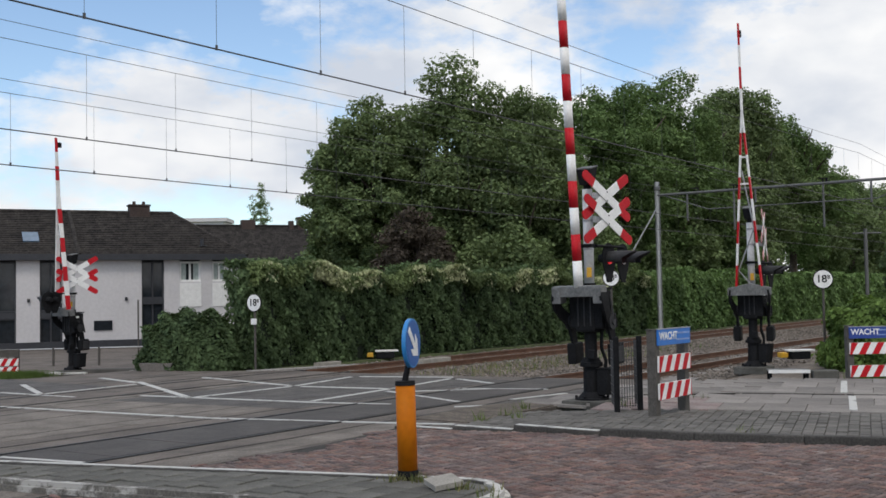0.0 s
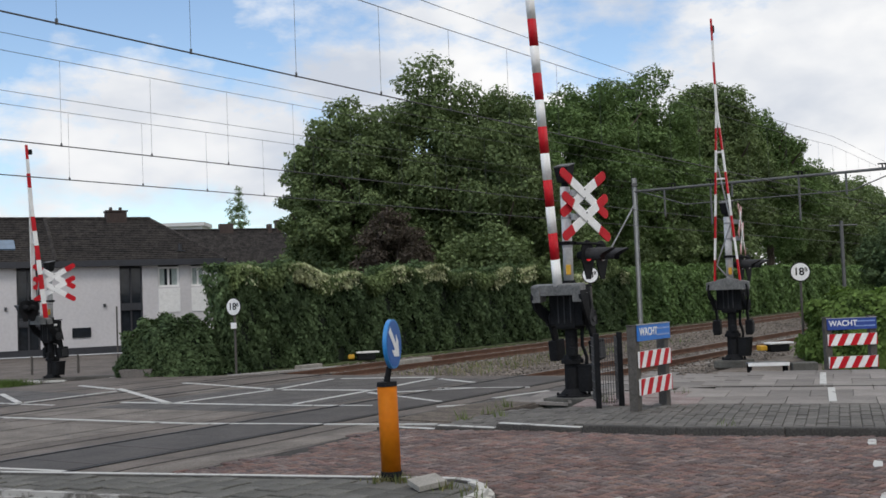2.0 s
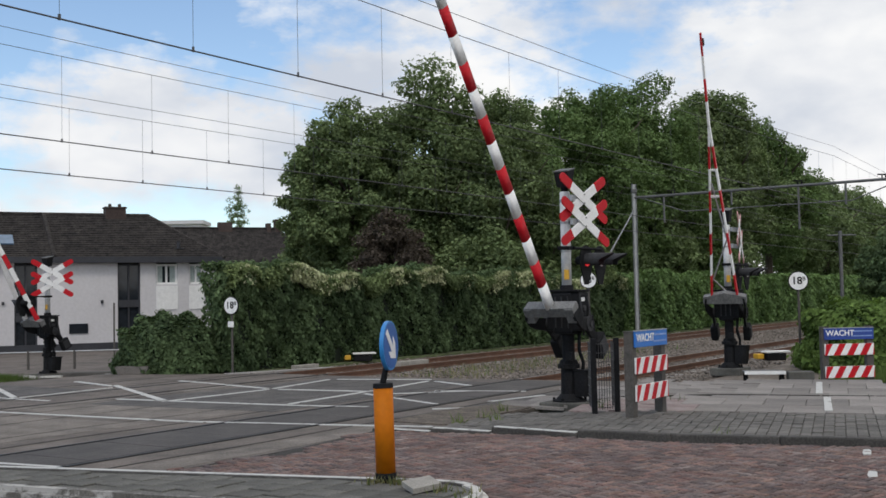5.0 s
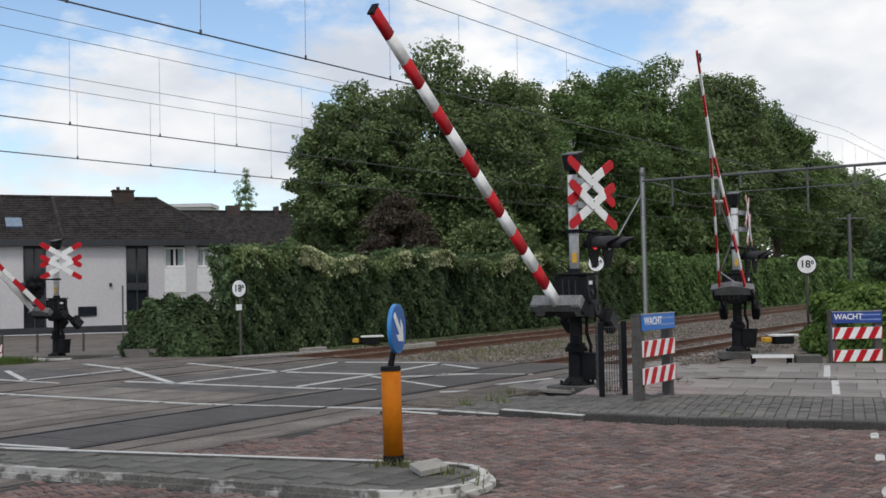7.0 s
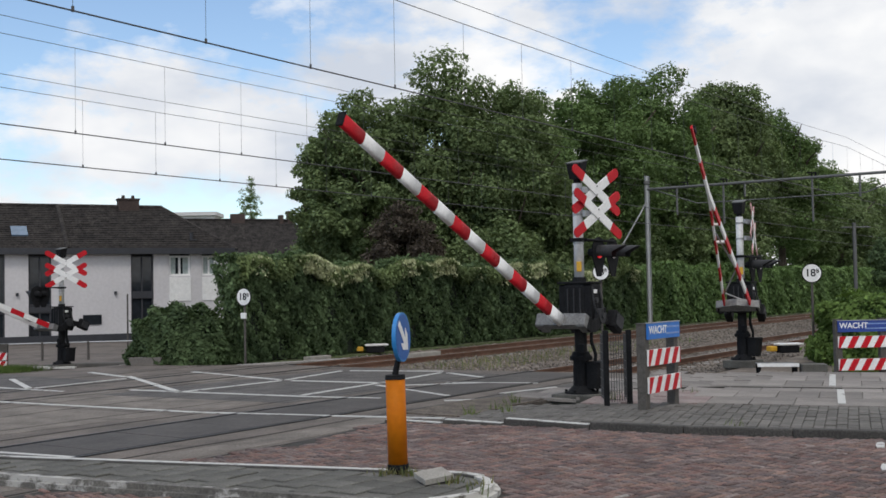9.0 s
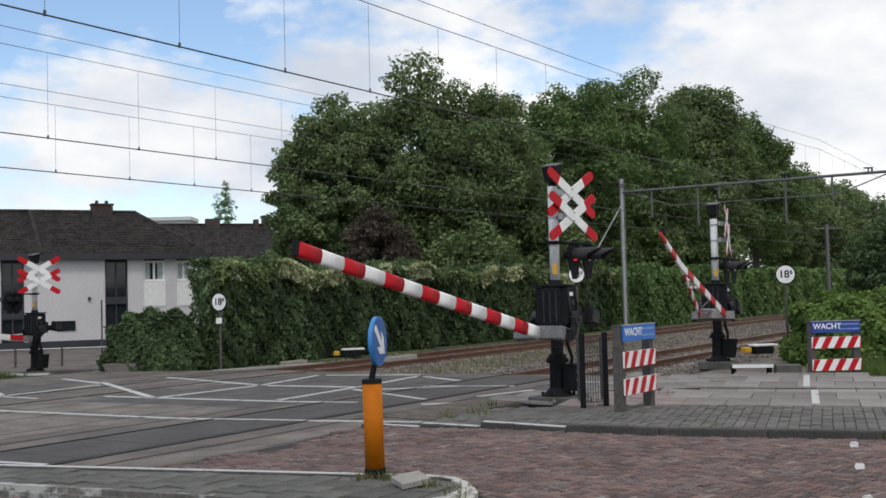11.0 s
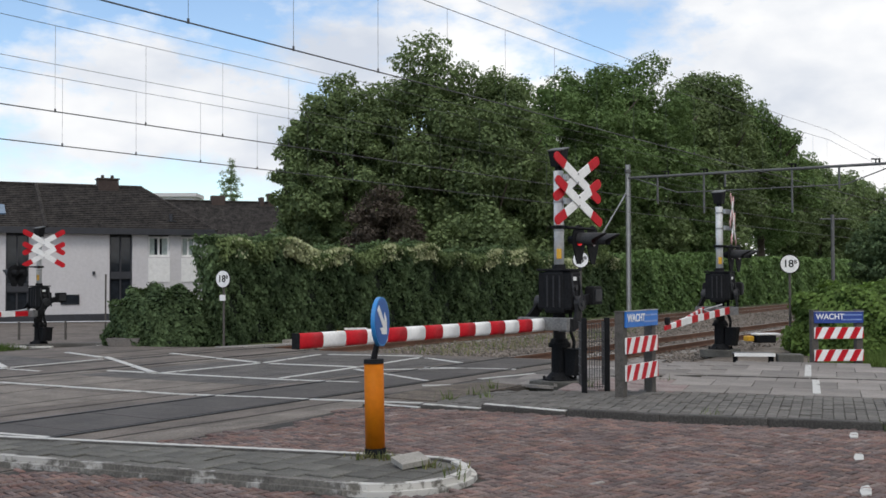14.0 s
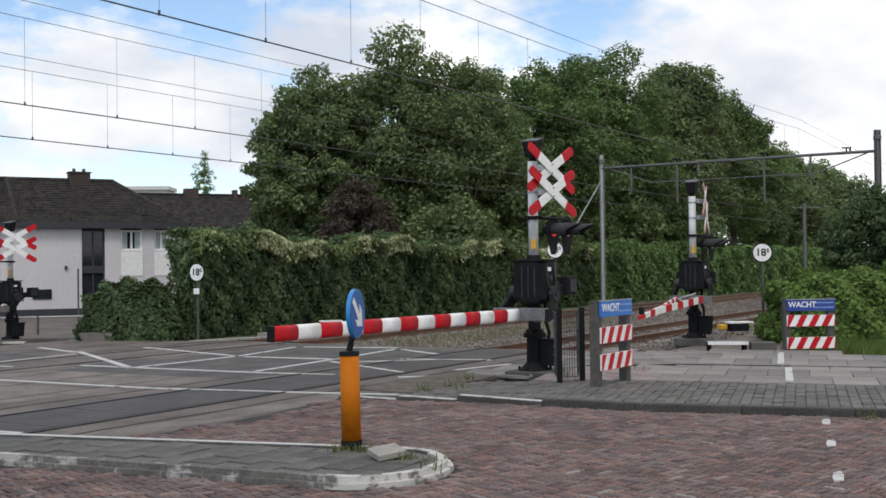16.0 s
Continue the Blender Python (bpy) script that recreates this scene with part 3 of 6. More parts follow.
M_JOINT_GREY = mat("grey sanded joint", (0.085, 0.08, 0.072), 0.95, 0, 0.35, 60, 2, 0.4)
M_KERB_DARK = mat("dark weathered kerb", (0.062, 0.058, 0.053), 0.9, 0, 0.4, 40, 2.5, 0.5, random_piece=0.2)


def build_paint():
    def stripe(points, width, z=0.014):
        for (s0, n0), (s1, n1) in zip(points, points[1:]):
            a, b = sn(s0, n0), sn(s1, n1)
            way = (b - a).normalized()
            side = Vector((-way.y, way.x, 0)) * width * 0.31
            bm = bmesh.new()
            slab(bm, [(a + side).xy, (b + side).xy, (b - side).xy, (a - side).xy], z - 0.012, z)
            solid("road_marking", bm, M_PAINT, "worn white painted line on the asphalt", "road marking", "road markings", "structure")
    stripe([(11.27, -17.04), (11.57, -12.24), (11.98, -10.49), (12.1, -9.95), (12.5, -8.45)], 0.14)
    stripe([(7.54, -11.39), (7.72, -10.11)], 0.13)
    stripe([(13.08, -19.76), (13.03, -17.38)], 0.15)
    stripe([(13.8, -16.41), (14.13, -12.36)], 0.16)
    stripe([(14.13, -12.36), (14.4, -11.0)], 0.14)
    stripe([(14.5, -9.8), (15.2, -9.0)], 0.16)
    stripe([(14.57, -21.19), (13.24, -18.71)], 0.2)
    stripe([(16.12, -19.25), (13.84, -15.15)], 0.22)
    stripe([(16.62, -21.17), (16.0, -19.2)], 0.2)
    stripe([(13.97, -15.14), (16.5, -15.12)], 0.16)
    stripe([(16.7, -15.14), (19.05, -15.65)], 0.16)
    stripe([(17.64, -18.84), (16.68, -15.3)], 0.2)
    stripe([(16.6, -14.9), (16.84, -12.8)], 0.2)
    stripe([(14.3, -12.6), (17.0, -12.87)], 0.16)
    stripe([(17.2, -12.9), (19.4, -13.2)], 0.16)
    stripe([(13.3, -18.6), (15.65, -18.78)], 0.14)
    stripe([(19.4, -13.0), (18.69, -11.7)], 0.18)
    stripe([(18.6, -9.6), (18.25, -9.0)], 0.18)
    stripe([(19.2, -15.5), (19.8, -13.4)], 0.18)
    stripe([(15.9, -9.6), (17.3, -9.3)], 0.14)
    stripe([(16.4, -12.6), (15.2, -10.2)], 0.16, 0.0135)
    stripe([(16.5, -12.2), (17.64, -10.9)], 0.16)
    stripe([(17.4, -11.7), (17.9, -10.0)], 0.14)
    stripe([(20.46, -5.33), (18.21, -4.75)], 0.17, 0.108)
    stripe([(17.59, -4.47), (15.6, -3.95)], 0.17, 0.108)
    for x, y in ((4.72, 11.7), (4.2, 10.3), (3.6, 8.7)):
        bm = bmesh.new()
        s, n = x * SX + y * SY, x * SY - y * SX
        slab(bm, [(x + 0.37 * b + a, y + b) for a, b in ((-0.04, -0.2), (0.04, -0.18), (0.05, 0.06), (0.03, 0.2), (-0.03, 0.14), (-0.05, -0.05))], 0.02, 0.034)
        solid("road_marking", bm, M_PAINT, "half worn white paint mark on the bricks", "road marking", "worn marks on the bricks", "structure")


M_TILE_RED = mat("tile with worn red coating", (0.24, 0.15, 0.14), 0.9, 0, 0.3, 30, 2.0, 0.35, (0.25, 0.22, 0.21))
build_island()
build_paint()


# ---- railway furniture ----
def disc(bm, c, normal_way, r, thick, n=40):
    a = Vector(c)
    w = Vector(normal_way).normalized() * thick / 2
    return rod(bm, a - w, a + w, r, r, n)


def plate(bm, way, centre, length, width, thick, normal):
    """A flat bar through centre, along way, facing normal."""
    way, normal = Vector(way).normalized(), Vector(normal).normalized()
    side = normal.cross(way).normalized()
    m = Matrix((way, side, normal)).transposed().to_4x4()
    m.translation = Vector(centre)
    return block(bm, (0, 0, 0), (length, width, thick), at=m, bevel=0.006)


def tube(bm, pts, r, n=8):
    """One bent tube through the points."""
    pts = [Vector(p) for p in pts]
    rings = []
    for i, p in enumerate(pts):
        way = (pts[min(i + 1, len(pts) - 1)] - pts[max(i - 1, 0)]).normalized()
        side = way.orthogonal().normalized() if i == 0 else (side - way * side.dot(way)).normalized()
        up = way.cross(side)
        rings.append([bm.verts.new(p + side * r * math.cos(2 * math.pi * k / n) + up * r * math.sin(2 * math.pi * k / n)) for k in range(n)])
    for a, b in zip(rings, rings[1:]):
        for k in range(n):
            bm.faces.new((a[k], a[(k + 1) % n], b[(k + 1) % n], b[k]))
    bm.faces.new(rings[0][::-1])
    bm.faces.new(rings[-1])
    bmesh.ops.recalc_face_normals(bm, faces=bm.faces)
    return bm


def band(bm, pts, widths, thick):
    """A bent flat bar: a path in x and z with a place across, its width in that plane and its thickness across it."""
    pts = [Vector(p) for p in pts]
    rings = []
    for i, p in enumerate(pts):
        way = pts[min(i + 1, len(pts) - 1)] - pts[max(i - 1, 0)]
        side = Vector((-way.z, 0, way.x)).normalized() * widths[i] / 2
        t = Vector((0, thick / 2, 0))
        rings.append([bm.verts.new(q) for q in (p + side + t, p + side - t, p - side - t, p - side + t)])
    for a, b in zip(rings, rings[1:]):
        for k in range(4):
            bm.faces.new((a[k], a[(k + 1) % 4], b[(k + 1) % 4], b[k]))
    bm.faces.new(rings[0][::-1])
    bm.faces.new(rings[-1])
    bmesh.ops.recalc_face_normals(bm, faces=bm.faces)
    return bm


def arc(a, b, dip, count=9, sway=0.0):
    """Points of a cable that hangs between two places."""
    a, b = Vector(a), Vector(b)
    return [a.lerp(b, k / (count - 1)) + Vector((sway, 0, -dip)) * math.sin(math.pi * k / (count - 1)) for k in range(count)]


def end_plate(bm, way, centre, length, width, thick, normal, out):
    """A flat bar whose outer end is rounded off."""
    way, normal = Vector(way).normalized() * out, Vector(normal).normalized()
    side = normal.cross(way).normalized()
    m = Matrix((way, side, normal)).transposed().to_4x4()
    m.translation = Vector(centre)
    l, w = length / 2, width / 2
    pts = [(-l, -w), (l - w * 0.75, -w), (l - w * 0.2, -w * 0.7), (l, -w * 0.15), (l, w * 0.15), (l - w * 0.2, w * 0.7), (l - w * 0.75, w), (-l, w)]
    slab(bm, pts, -thick / 2, thick / 2)
    bmesh.ops.transform(bm, matrix=m, verts=bm.verts)
    bmesh.ops.recalc_face_normals(bm, faces=bm.faces)
    return bm


def cross_sign(parent, centre, face, turn=0.0, back=None):
    """The doubled warning cross: white bars with red ends. Local x lies along the rails; face: +1 or -1 along local y."""
    slope, gap = radians(30.3), 0.19
    for k, dz in enumerate((gap, -gap)):
        for e in (1, -1):
            spin = pose(0, 0, 0, 0, 0, turn).to_3x3()
            out = spin @ Vector((0, face, 0))
            way = spin @ Vector((math.cos(slope), 0, -e * math.sin(slope)))
            off = 0.02 * (1 if e > 0 else 0) + 0.025 * (k == 1)
            c = Vector(centre) + out * off + Vector((0, 0, dz))
            bm = bmesh.new()
            plate(bm, way, c, 0.78, 0.155, 0.018, out)
            bar = part("cross_bar", bm, M_WHITE, parent, "white bar of the warning cross")
            for q in (-1, 1):
                bm = bmesh.new()
                end_plate(bm, way, c + way * q * 0.545, 0.31, 0.155, 0.019, out, q)
                part("cross_end", bm, back or M_RED, bar, "grey back of the bar's end" if back else "red end of the cross bar")
            if e > 0:
                for q in (-0.07, 0.07):
                    bm = bmesh.new()
                    disc(bm, c + out * 0.011 + Vector((0, 0, q)), out, 0.014, 0.01, 8)
                    part("bolt", bm, M_GREY, bar, "small grey bolt")
    for dz in (gap, -gap):
        bm = bmesh.new()
        block(bm, (centre[0] * 0.5, centre[1] - face * 0.06, centre[2] + dz), (abs(centre[0]) + 0.12, 0.05, 0.1), bevel=0.006)
        part("bracket", bm, M_GALV, parent, "galvanised cross bracket")


def flash_lamp(parent, at, face, lit=True):
    """A black backing board with a tapered foot, a lens and a long hood."""
    x, y, z = at
    bm = bmesh.new()
    pts = [(0.235 * math.cos(radians(t)), 0.25 * math.sin(radians(t))) for t in range(-30, 211, 15)] + [(-0.07, -0.4), (0.07, -0.4)]
    slab(bm, pts, -0.01, 0.01)
    bmesh.ops.transform(bm, matrix=pose(x, y, z) @ pose(0, 0, 0, 90, 0, 0), verts=bm.verts)
    rod(bm, (x, y - face * 0.17, z), (x, y, z), 0.06, 0.11, 20)
    lamp = part("flash_lamp", bm, M_BLACK, parent, "black warning lamp board with a tapered foot", smooth=False)
    bm = bmesh.new()
    disc(bm, (x, y + face * 0.016, z), (0, 1, 0), 0.1, 0.02)
    part("lens", bm, M_GLASS_RED if lit else M_GLASS_OFF, lamp, "glowing red lens" if lit else "dark red lens")
    verts, faces = [], []
    steps, length = 18, 0.5
    for i in range(steps + 1):
        t = radians(-35 + 250 * i / steps)
        cut = 0.55 + 0.45 * max(math.sin(t), 0)
        for r in (0.118, 0.110):
            for q in (0.0, length * cut):
                verts.append((x + r * math.cos(t), y + face * q, z + r * math.sin(t) - 0.02 * q))
    for i in range(steps):
        o, p = i * 4, i * 4 + 4
        faces += [(o, o + 1, p + 1, p), (o + 2, p + 2, p + 3, o + 3), (o + 1, o + 3, p + 3, p + 1), (o, p, p + 2, o + 2)]
    hood = new("hood", raw("hood", verts, faces, M_HOOD, True))
    hood.parent = lamp


M_HOOD = mat("sun-greyed black hood", (0.03, 0.031, 0.034), 0.6, 0, 0.3, 30, 4, 0.1, spec=0.3)


def striped_arm(parent, length, first, pieces, height, depth, root_x, root_z, lattice=0.0):
    """Alternating red and white hollow-section pieces along local x; they belong to the arm."""
    step = length / pieces
    for i in range(pieces):
        red = (pieces - 1 - i) % 2 == 0
        x0, x1 = root_x + first + i * step, root_x + first + (i + 1) * step
        taper0, taper1 = 1 - 0.12 * i / pieces, 1 - 0.12 * (i + 1) / pieces
        bm = bmesh.new()
        n = 20
        rings = []
        for x, k in ((x0, taper0), (x1, taper1)):
            ring = []
            for j in range(n):
                t = 2 * math.pi * j / n
                cy, cz = math.cos(t), math.sin(t)
                cy, cz = math.copysign(abs(cy) ** 0.7, cy), math.copysign(abs(cz) ** 0.7, cz)
                ring.append(bm.verts.new((x, cy * depth / 2 * k, root_z + cz * height / 2 * k)))
            rings.append(ring)
        for j in range(n):
            q = (j + 1) % n
            bm.faces.new((rings[0][j], rings[0][q], rings[1][q], rings[1][j]))
        bm.faces.new(rings[0][::-1])
        bm.faces.new(rings[1])
        bmesh.ops.recalc_face_normals(bm, faces=bm.faces)
        seg = part("stripe", bm, M_RED if red else M_WHITE, parent, "red stripe of the barrier arm" if red else "white stripe of the barrier arm")
        seg.data.polygons.foreach_set("use_smooth", [len(p.vertices) == 4 for p in seg.data.polygons])
        if not lattice:
            bm = bmesh.new()
            for zz in (-0.035, 0.0, 0.035):
                block(bm, ((x0 + x1) / 2, -depth / 2 * 1.0, root_z + zz), (step * 0.97, 0.012, 0.006))
            part("rib", bm, M_RED if red else M_WHITE, parent)


def barrier_machine(at, label, turn, length, pieces, style, mast_top, face, cross_x, cross_turn=0.0, lamp_drop=1.1, lamp_x=(0.52, 1.05), lamp_face=0, cross_back=None, plain_leg=False):
    """A barrier drive on its pillar: mast, cross, lamps, bell, and the arm with its yoke, which turns about the drive's axle.
    Local x runs along the rails away from the arm, local y across them."""
    base = thing("barrier_machine", at, label, "barrier", "barriers of the crossing")
    bm = bmesh.new()
    block(bm, (0, 0, 0.05), (0.78, 0.7, 0.17), bevel=0.02)
    part("footing", bm, M_PAVER_DARK, base, "rough concrete footing")
    bm = bmesh.new()
    rod(bm, (0, 0, 0.12), (0, 0, 0.165), 0.28, 0.27, 24)
    rod(bm, (0, 0, 0.165), (0, 0, 0.26), 0.23, 0.14, 20)
    rod(bm, (0, 0, 0.26), (0, 0, 0.66), 0.135, 0.13, 16)
    rod(bm, (0, 0, 0.66), (0, 0, 0.73), 0.18, 0.18, 16)
    rod(bm, (0, 0, 0.73), (0, 0, 0.8), 0.16, 0.13, 16)
    rod(bm, (0, 0, 0.8), (0, 0, 1.25), 0.1, 0.1, 16)
    part("pillar", bm, M_BLACK, base, "black cast iron pillar")
    for k in range(6):
        t = k * math.pi / 3
        bm = bmesh.new()
        rod(bm, (0.25 * math.cos(t), 0.25 * math.sin(t), 0.16), (0.25 * math.cos(t), 0.25 * math.sin(t), 0.2), 0.024, n=6)
        part("bolt", bm, M_BLACK, base)
    bm = bmesh.new()
    slab(bm, [(-0.17, -0.1), (-0.11, -0.16), (0.11, -0.16), (0.17, -0.1), (0.17, 0.1), (-0.17, 0.1)], 0.22, 0.62)
    for v in bm.verts:
        if v.co.z < 0.3 and v.co.y < 0:
            v.co.y += 0.05
    bmesh.ops.translate(bm, vec=(0.08, face * 0.24, 0), verts=bm.verts)
    box_low = part("cable_box", bm, M_BLACK, base, "black chamfered cable box")
    bm = bmesh.new()
    block(bm, (0.08, face * 0.24, 0.63), (0.36, 0.28, 0.025), bevel=0.008)
    part("lid", bm, M_BLACK, box_low)
    bm = bmesh.new()
    block(bm, (-0.17, face * 0.1, 0.86), (0.09, 0.12, 0.14), bevel=0.015)
    part("junction_box", bm, M_BLACK, base, "small black junction box")
    bm = bmesh.new()
    tube(bm, [(0.1, 0.2 * face, 0.63), (0.1, 0.21 * face, 0.75), (0.06, 0.16 * face, 0.95), (0.06, 0.17 * face, 1.25)], 0.03)
    part("conduit", bm, M_BLACK, base)
    bm = bmesh.new()
    tube(bm, [(0.02, 0.24 * face, 0.63), (0.0, 0.25 * face, 0.8), (-0.02, 0.2 * face, 1.0), (0.0, 0.22 * face, 1.28)], 0.018)
    part("conduit", bm, M_BLACK, base)
    bm = bmesh.new()
    block(bm, (0, 0, 1.55), (0.4, 0.36, 0.68), bevel=0.05)
    block(bm, (0, face * 0.2, 1.57), (0.36, 0.2, 0.62), bevel=0.04)
    block(bm, (0, -face * 0.2, 1.57), (0.36, 0.18, 0.6), bevel=0.04)
    rod(bm, (0, 0, 1.2), (0, 0, 1.26), 0.15, 0.19, 16)
    block(bm, (0, 0, 1.9), (0.43, 0.6, 0.035), bevel=0.015)
    box = part("drive_housing", bm, M_BLACK, base, "black steel drive housing")
    bm = bmesh.new()
    block(bm, (-0.05, face * 0.303, 1.76), (0.11, 0.008, 0.06))
    part("label_plate", bm, M_WHITE, box, "small white label")
    for k in range(3):
        bm = bmesh.new()
        block(bm, (-0.205, -0.11 + 0.11 * k, 1.56), (0.02, 0.022, 0.5), bevel=0.004)
        part("cover_rib", bm, M_HOOD, box)
    bm = bmesh.new()
    rod(bm, (-0.05, face * 0.29, 1.62), (-0.05, face * 0.34, 1.62), 0.045, n=14)
    part("lock", bm, M_HOOD, box, "round lock")
    for a, b, dip, sway, r in (((-0.17, face * 0.31, 1.84), (-0.02, face * 0.37, 1.36), 0.1, -0.05, 0.014), ((0.1, face * 0.3, 1.8), (0.06, face * 0.42, 1.42), 0.3, 0.1, 0.016),
                               ((0.14, face * 0.3, 1.72), (0.0, face * 0.44, 1.5), 0.28, 0.04, 0.013), ((0.04, face * 0.3, 1.66), (0.1, face * 0.24, 1.2), 0.16, -0.05, 0.014)):
        bm = bmesh.new()
        tube(bm, arc(a, b, dip, 11, sway), r)
        part("cable", bm, M_HOOD, box, "hanging black cable")
    bm = bmesh.new()
    rod(bm, (0, 0, 1.9), (0, 0, 1.99), 0.11, 0.1, n=16)
    part("socket", bm, M_BLACK, base)
    bm = bmesh.new()
    rod(bm, (0, 0, 1.9), (0, 0, mast_top), 0.08, n=28)
    mast = part("mast", bm, M_MAST, base, "white painted round mast", smooth=False)
    mast.data.polygons.foreach_set("use_smooth", [len(p.vertices) == 4 for p in mast.data.polygons])
    bm = bmesh.new()
    block(bm, (-0.075, face * 0.04, 2.16), (0.03, 0.08, 0.16), bevel=0.004)
    part("sticker", bm, M_YELLOW, mast, "small yellow sticker")
    for z in (mast_top - 0.16, mast_top - 0.52, mast_top - 0.98):
        bm = bmesh.new()
        rod(bm, (0, 0, z), (0, 0, z + 0.035), 0.086, n=20)
        part("clamp", bm, M_GALV, mast, "galvanised clamp ring")
    bm = bmesh.new()
    rod(bm, (0, 0, mast_top), (0, 0, mast_top + 0.1), 0.06, 0.06, 20)
    lower = [bm.verts.new((a * 0.09, b * 0.09, mast_top + 0.07)) for a, b in ((-1, -1), (1, -1), (1, 1), (-1, 1))]
    upper = [bm.verts.new((a * 0.125, b * 0.125, mast_top + 0.34 + a * 0.03)) for a, b in ((-1, -1), (1, -1), (1, 1), (-1, 1))]
    bm.faces.new(upper)
    bm.faces.new(lower[::-1])
    for k in range(4):
        bm.faces.new((lower[k], lower[(k + 1) % 4], upper[(k + 1) % 4], upper[k]))
    bmesh.ops.recalc_face_normals(bm, faces=bm.faces)
    bell = part("bell_box", bm, M_BLACK, base, "black flared bell housing")
    bm = bmesh.new()
    block(bm, (0, 0, mast_top + 0.352), (0.27, 0.27, 0.022), at=Matrix.Translation((0, 0, mast_top + 0.352)) @ pose(0, 0, 0, 0, -13, 0) @ Matrix.Translation((0, 0, -mast_top - 0.352)), bevel=0.006)
    part("cap", bm, M_GREY, bell, "grey weathered cap")
    cross_sign(base, (cross_x, face * 0.2, mast_top - 0.3), face, cross_turn, cross_back)
    bm = bmesh.new()
    lz = mast_top - lamp_drop
    rod(bm, (0, 0, lz + 0.19), (cross_x * 1.6, face * 0.12, lz + 0.19), 0.025, n=10)
    rod(bm, (0.15 * cross_x, face * 0.12, lz + 0.19), (lamp_x[1], face * 0.12, lz + 0.19), 0.022, n=10)
    block(bm, (0, 0, lz + 0.19), (0.2, 0.2, 0.06), bevel=0.01)
    part("lamp_bracket", bm, M_BLACK, base)
    for x in lamp_x:
        flash_lamp(base, (x, face * 0.1, lz), lamp_face or face, x == lamp_x[0] and style == "beam")
    # the arm: local x along it when lowered, local z up; its origin is the axle
    arm = new("barrier_arm")
    arm.parent = base
    for e in (-1, 1):
        bm = bmesh.new()
        band(bm, [(0.52, e * 0.41, -0.33), (0.4, e * 0.43, -0.34), (0.27, e * 0.43, -0.3), (0.15, e * 0.4, -0.2), (0.05, e * 0.36, -0.08), (-0.02, e * 0.345, 0.0), (-0.2, e * 0.345, 0.04), (-0.46, e * 0.345, 0.1)],
             [0.2, 0.2, 0.19, 0.19, 0.2, 0.22, 0.17, 0.13], 0.045)
        side = part("yoke_side", bm, M_BLACK, arm, "black curved yoke plate")
        bm = bmesh.new()
        disc(bm, (0, e * 0.36, 0), (0, 1, 0), 0.12, 0.09, 24)
        disc(bm, (0, e * 0.41, 0), (0, 1, 0), 0.05, 0.04, 12)
        part("axle_cap", bm, M_HOOD, side, "round axle cap")
        bm = bmesh.new()
        block(bm, (-0.52, e * 0.36, 0.12), (0.34, 0.16, 0.3), bevel=0.03)
        part("counterweight", bm, M_BLACK, side, "black cast counterweight")
        bm = bmesh.new()
        block(bm, (-0.52, e * 0.45, 0.12), (0.24, 0.025, 0.2), bevel=0.008)
        part("weight_plate", bm, M_HOOD, side)
    bm = bmesh.new()
    if style == "beam":
        block(bm, (0.52, 0, -0.32), (0.17, 0.86, 0.2), bevel=0.012)
        for e in (-1, 1):
            block(bm, (0.46, e * 0.36, -0.33), (0.26, 0.15, 0.21), bevel=0.012)
    else:
        slab(bm, [(0.4, -0.47), (0.4, 0.47), (0.56, 0.47), (0.66, 0.0), (0.56, -0.47)], -0.43, -0.25)
    part("crossbar", bm, M_CROSSBAR, arm, "grey steel crossbar of the yoke")
    if style == "beam":
        striped_arm(arm, length, 0.08, pieces, 0.2, 0.11, 0.5, -0.33)
        bm = bmesh.new()
        block(bm, (0.5 + length + 0.09, 0, -0.33), (0.03, 0.1, 0.18), bevel=0.01)
        part("end_cap", bm, M_BLACK, arm, "black end cap")
    else:
        legs, meet = 8, length * 0.67
        step = meet / legs
        for e in (-1, 1):
            for i in range(legs):
                red = i % 2 == 0
                x0, x1 = 0.58 + i * step, 0.58 + (i + 1) * step
                y0, y1 = e * 0.28 * (1 - i / legs), e * 0.28 * (1 - (i + 1) / legs)
                bm = bmesh.new()
                k = 0.8 - 0.12 * i / legs
                v = [bm.verts.new(q) for x, y in ((x0, y0), (x1, y1)) for q in ((x, y - 0.017, -0.33 - 0.095 * k), (x, y + 0.017, -0.33 - 0.095 * k), (x, y + 0.017, -0.33 + 0.095 * k), (x, y - 0.017, -0.33 + 0.095 * k))]
                for f in ((3, 2, 1, 0), (4, 5, 6, 7), (0, 1, 5, 4), (1, 2, 6, 5), (2, 3, 7, 6), (3, 0, 4, 7)):
                    bm.faces.new([v[q] for q in f])
                bmesh.ops.recalc_face_normals(bm, faces=bm.faces)
                plain = plain_leg and e < 0
                part("stripe", bm, M_RED if red and not plain else M_WHITE, arm, "red stripe of the arm's leg" if red and not plain else "white stripe of the arm's leg")
        tip = length - meet
        for i in range(4):
            red = i % 2 == 1
            bm = bmesh.new()
            block(bm, (0.58 + meet + (i + 0.5) * tip / 4, 0, -0.33), (tip / 4, 0.04, 0.14 - 0.02 * i), bevel=0.006)
            part("stripe", bm, M_RED if red else M_WHITE, arm, "red stripe at the arm's tip" if red else "white stripe at the arm's tip")
        bm = bmesh.new()
        block(bm, (0.58 + length - 0.22, 0, -0.22), (0.16, 0.08, 0.13), bevel=0.02)
        part("tip_lamp", bm, M_BLACK, arm, "small dark lamp near the arm's tip")
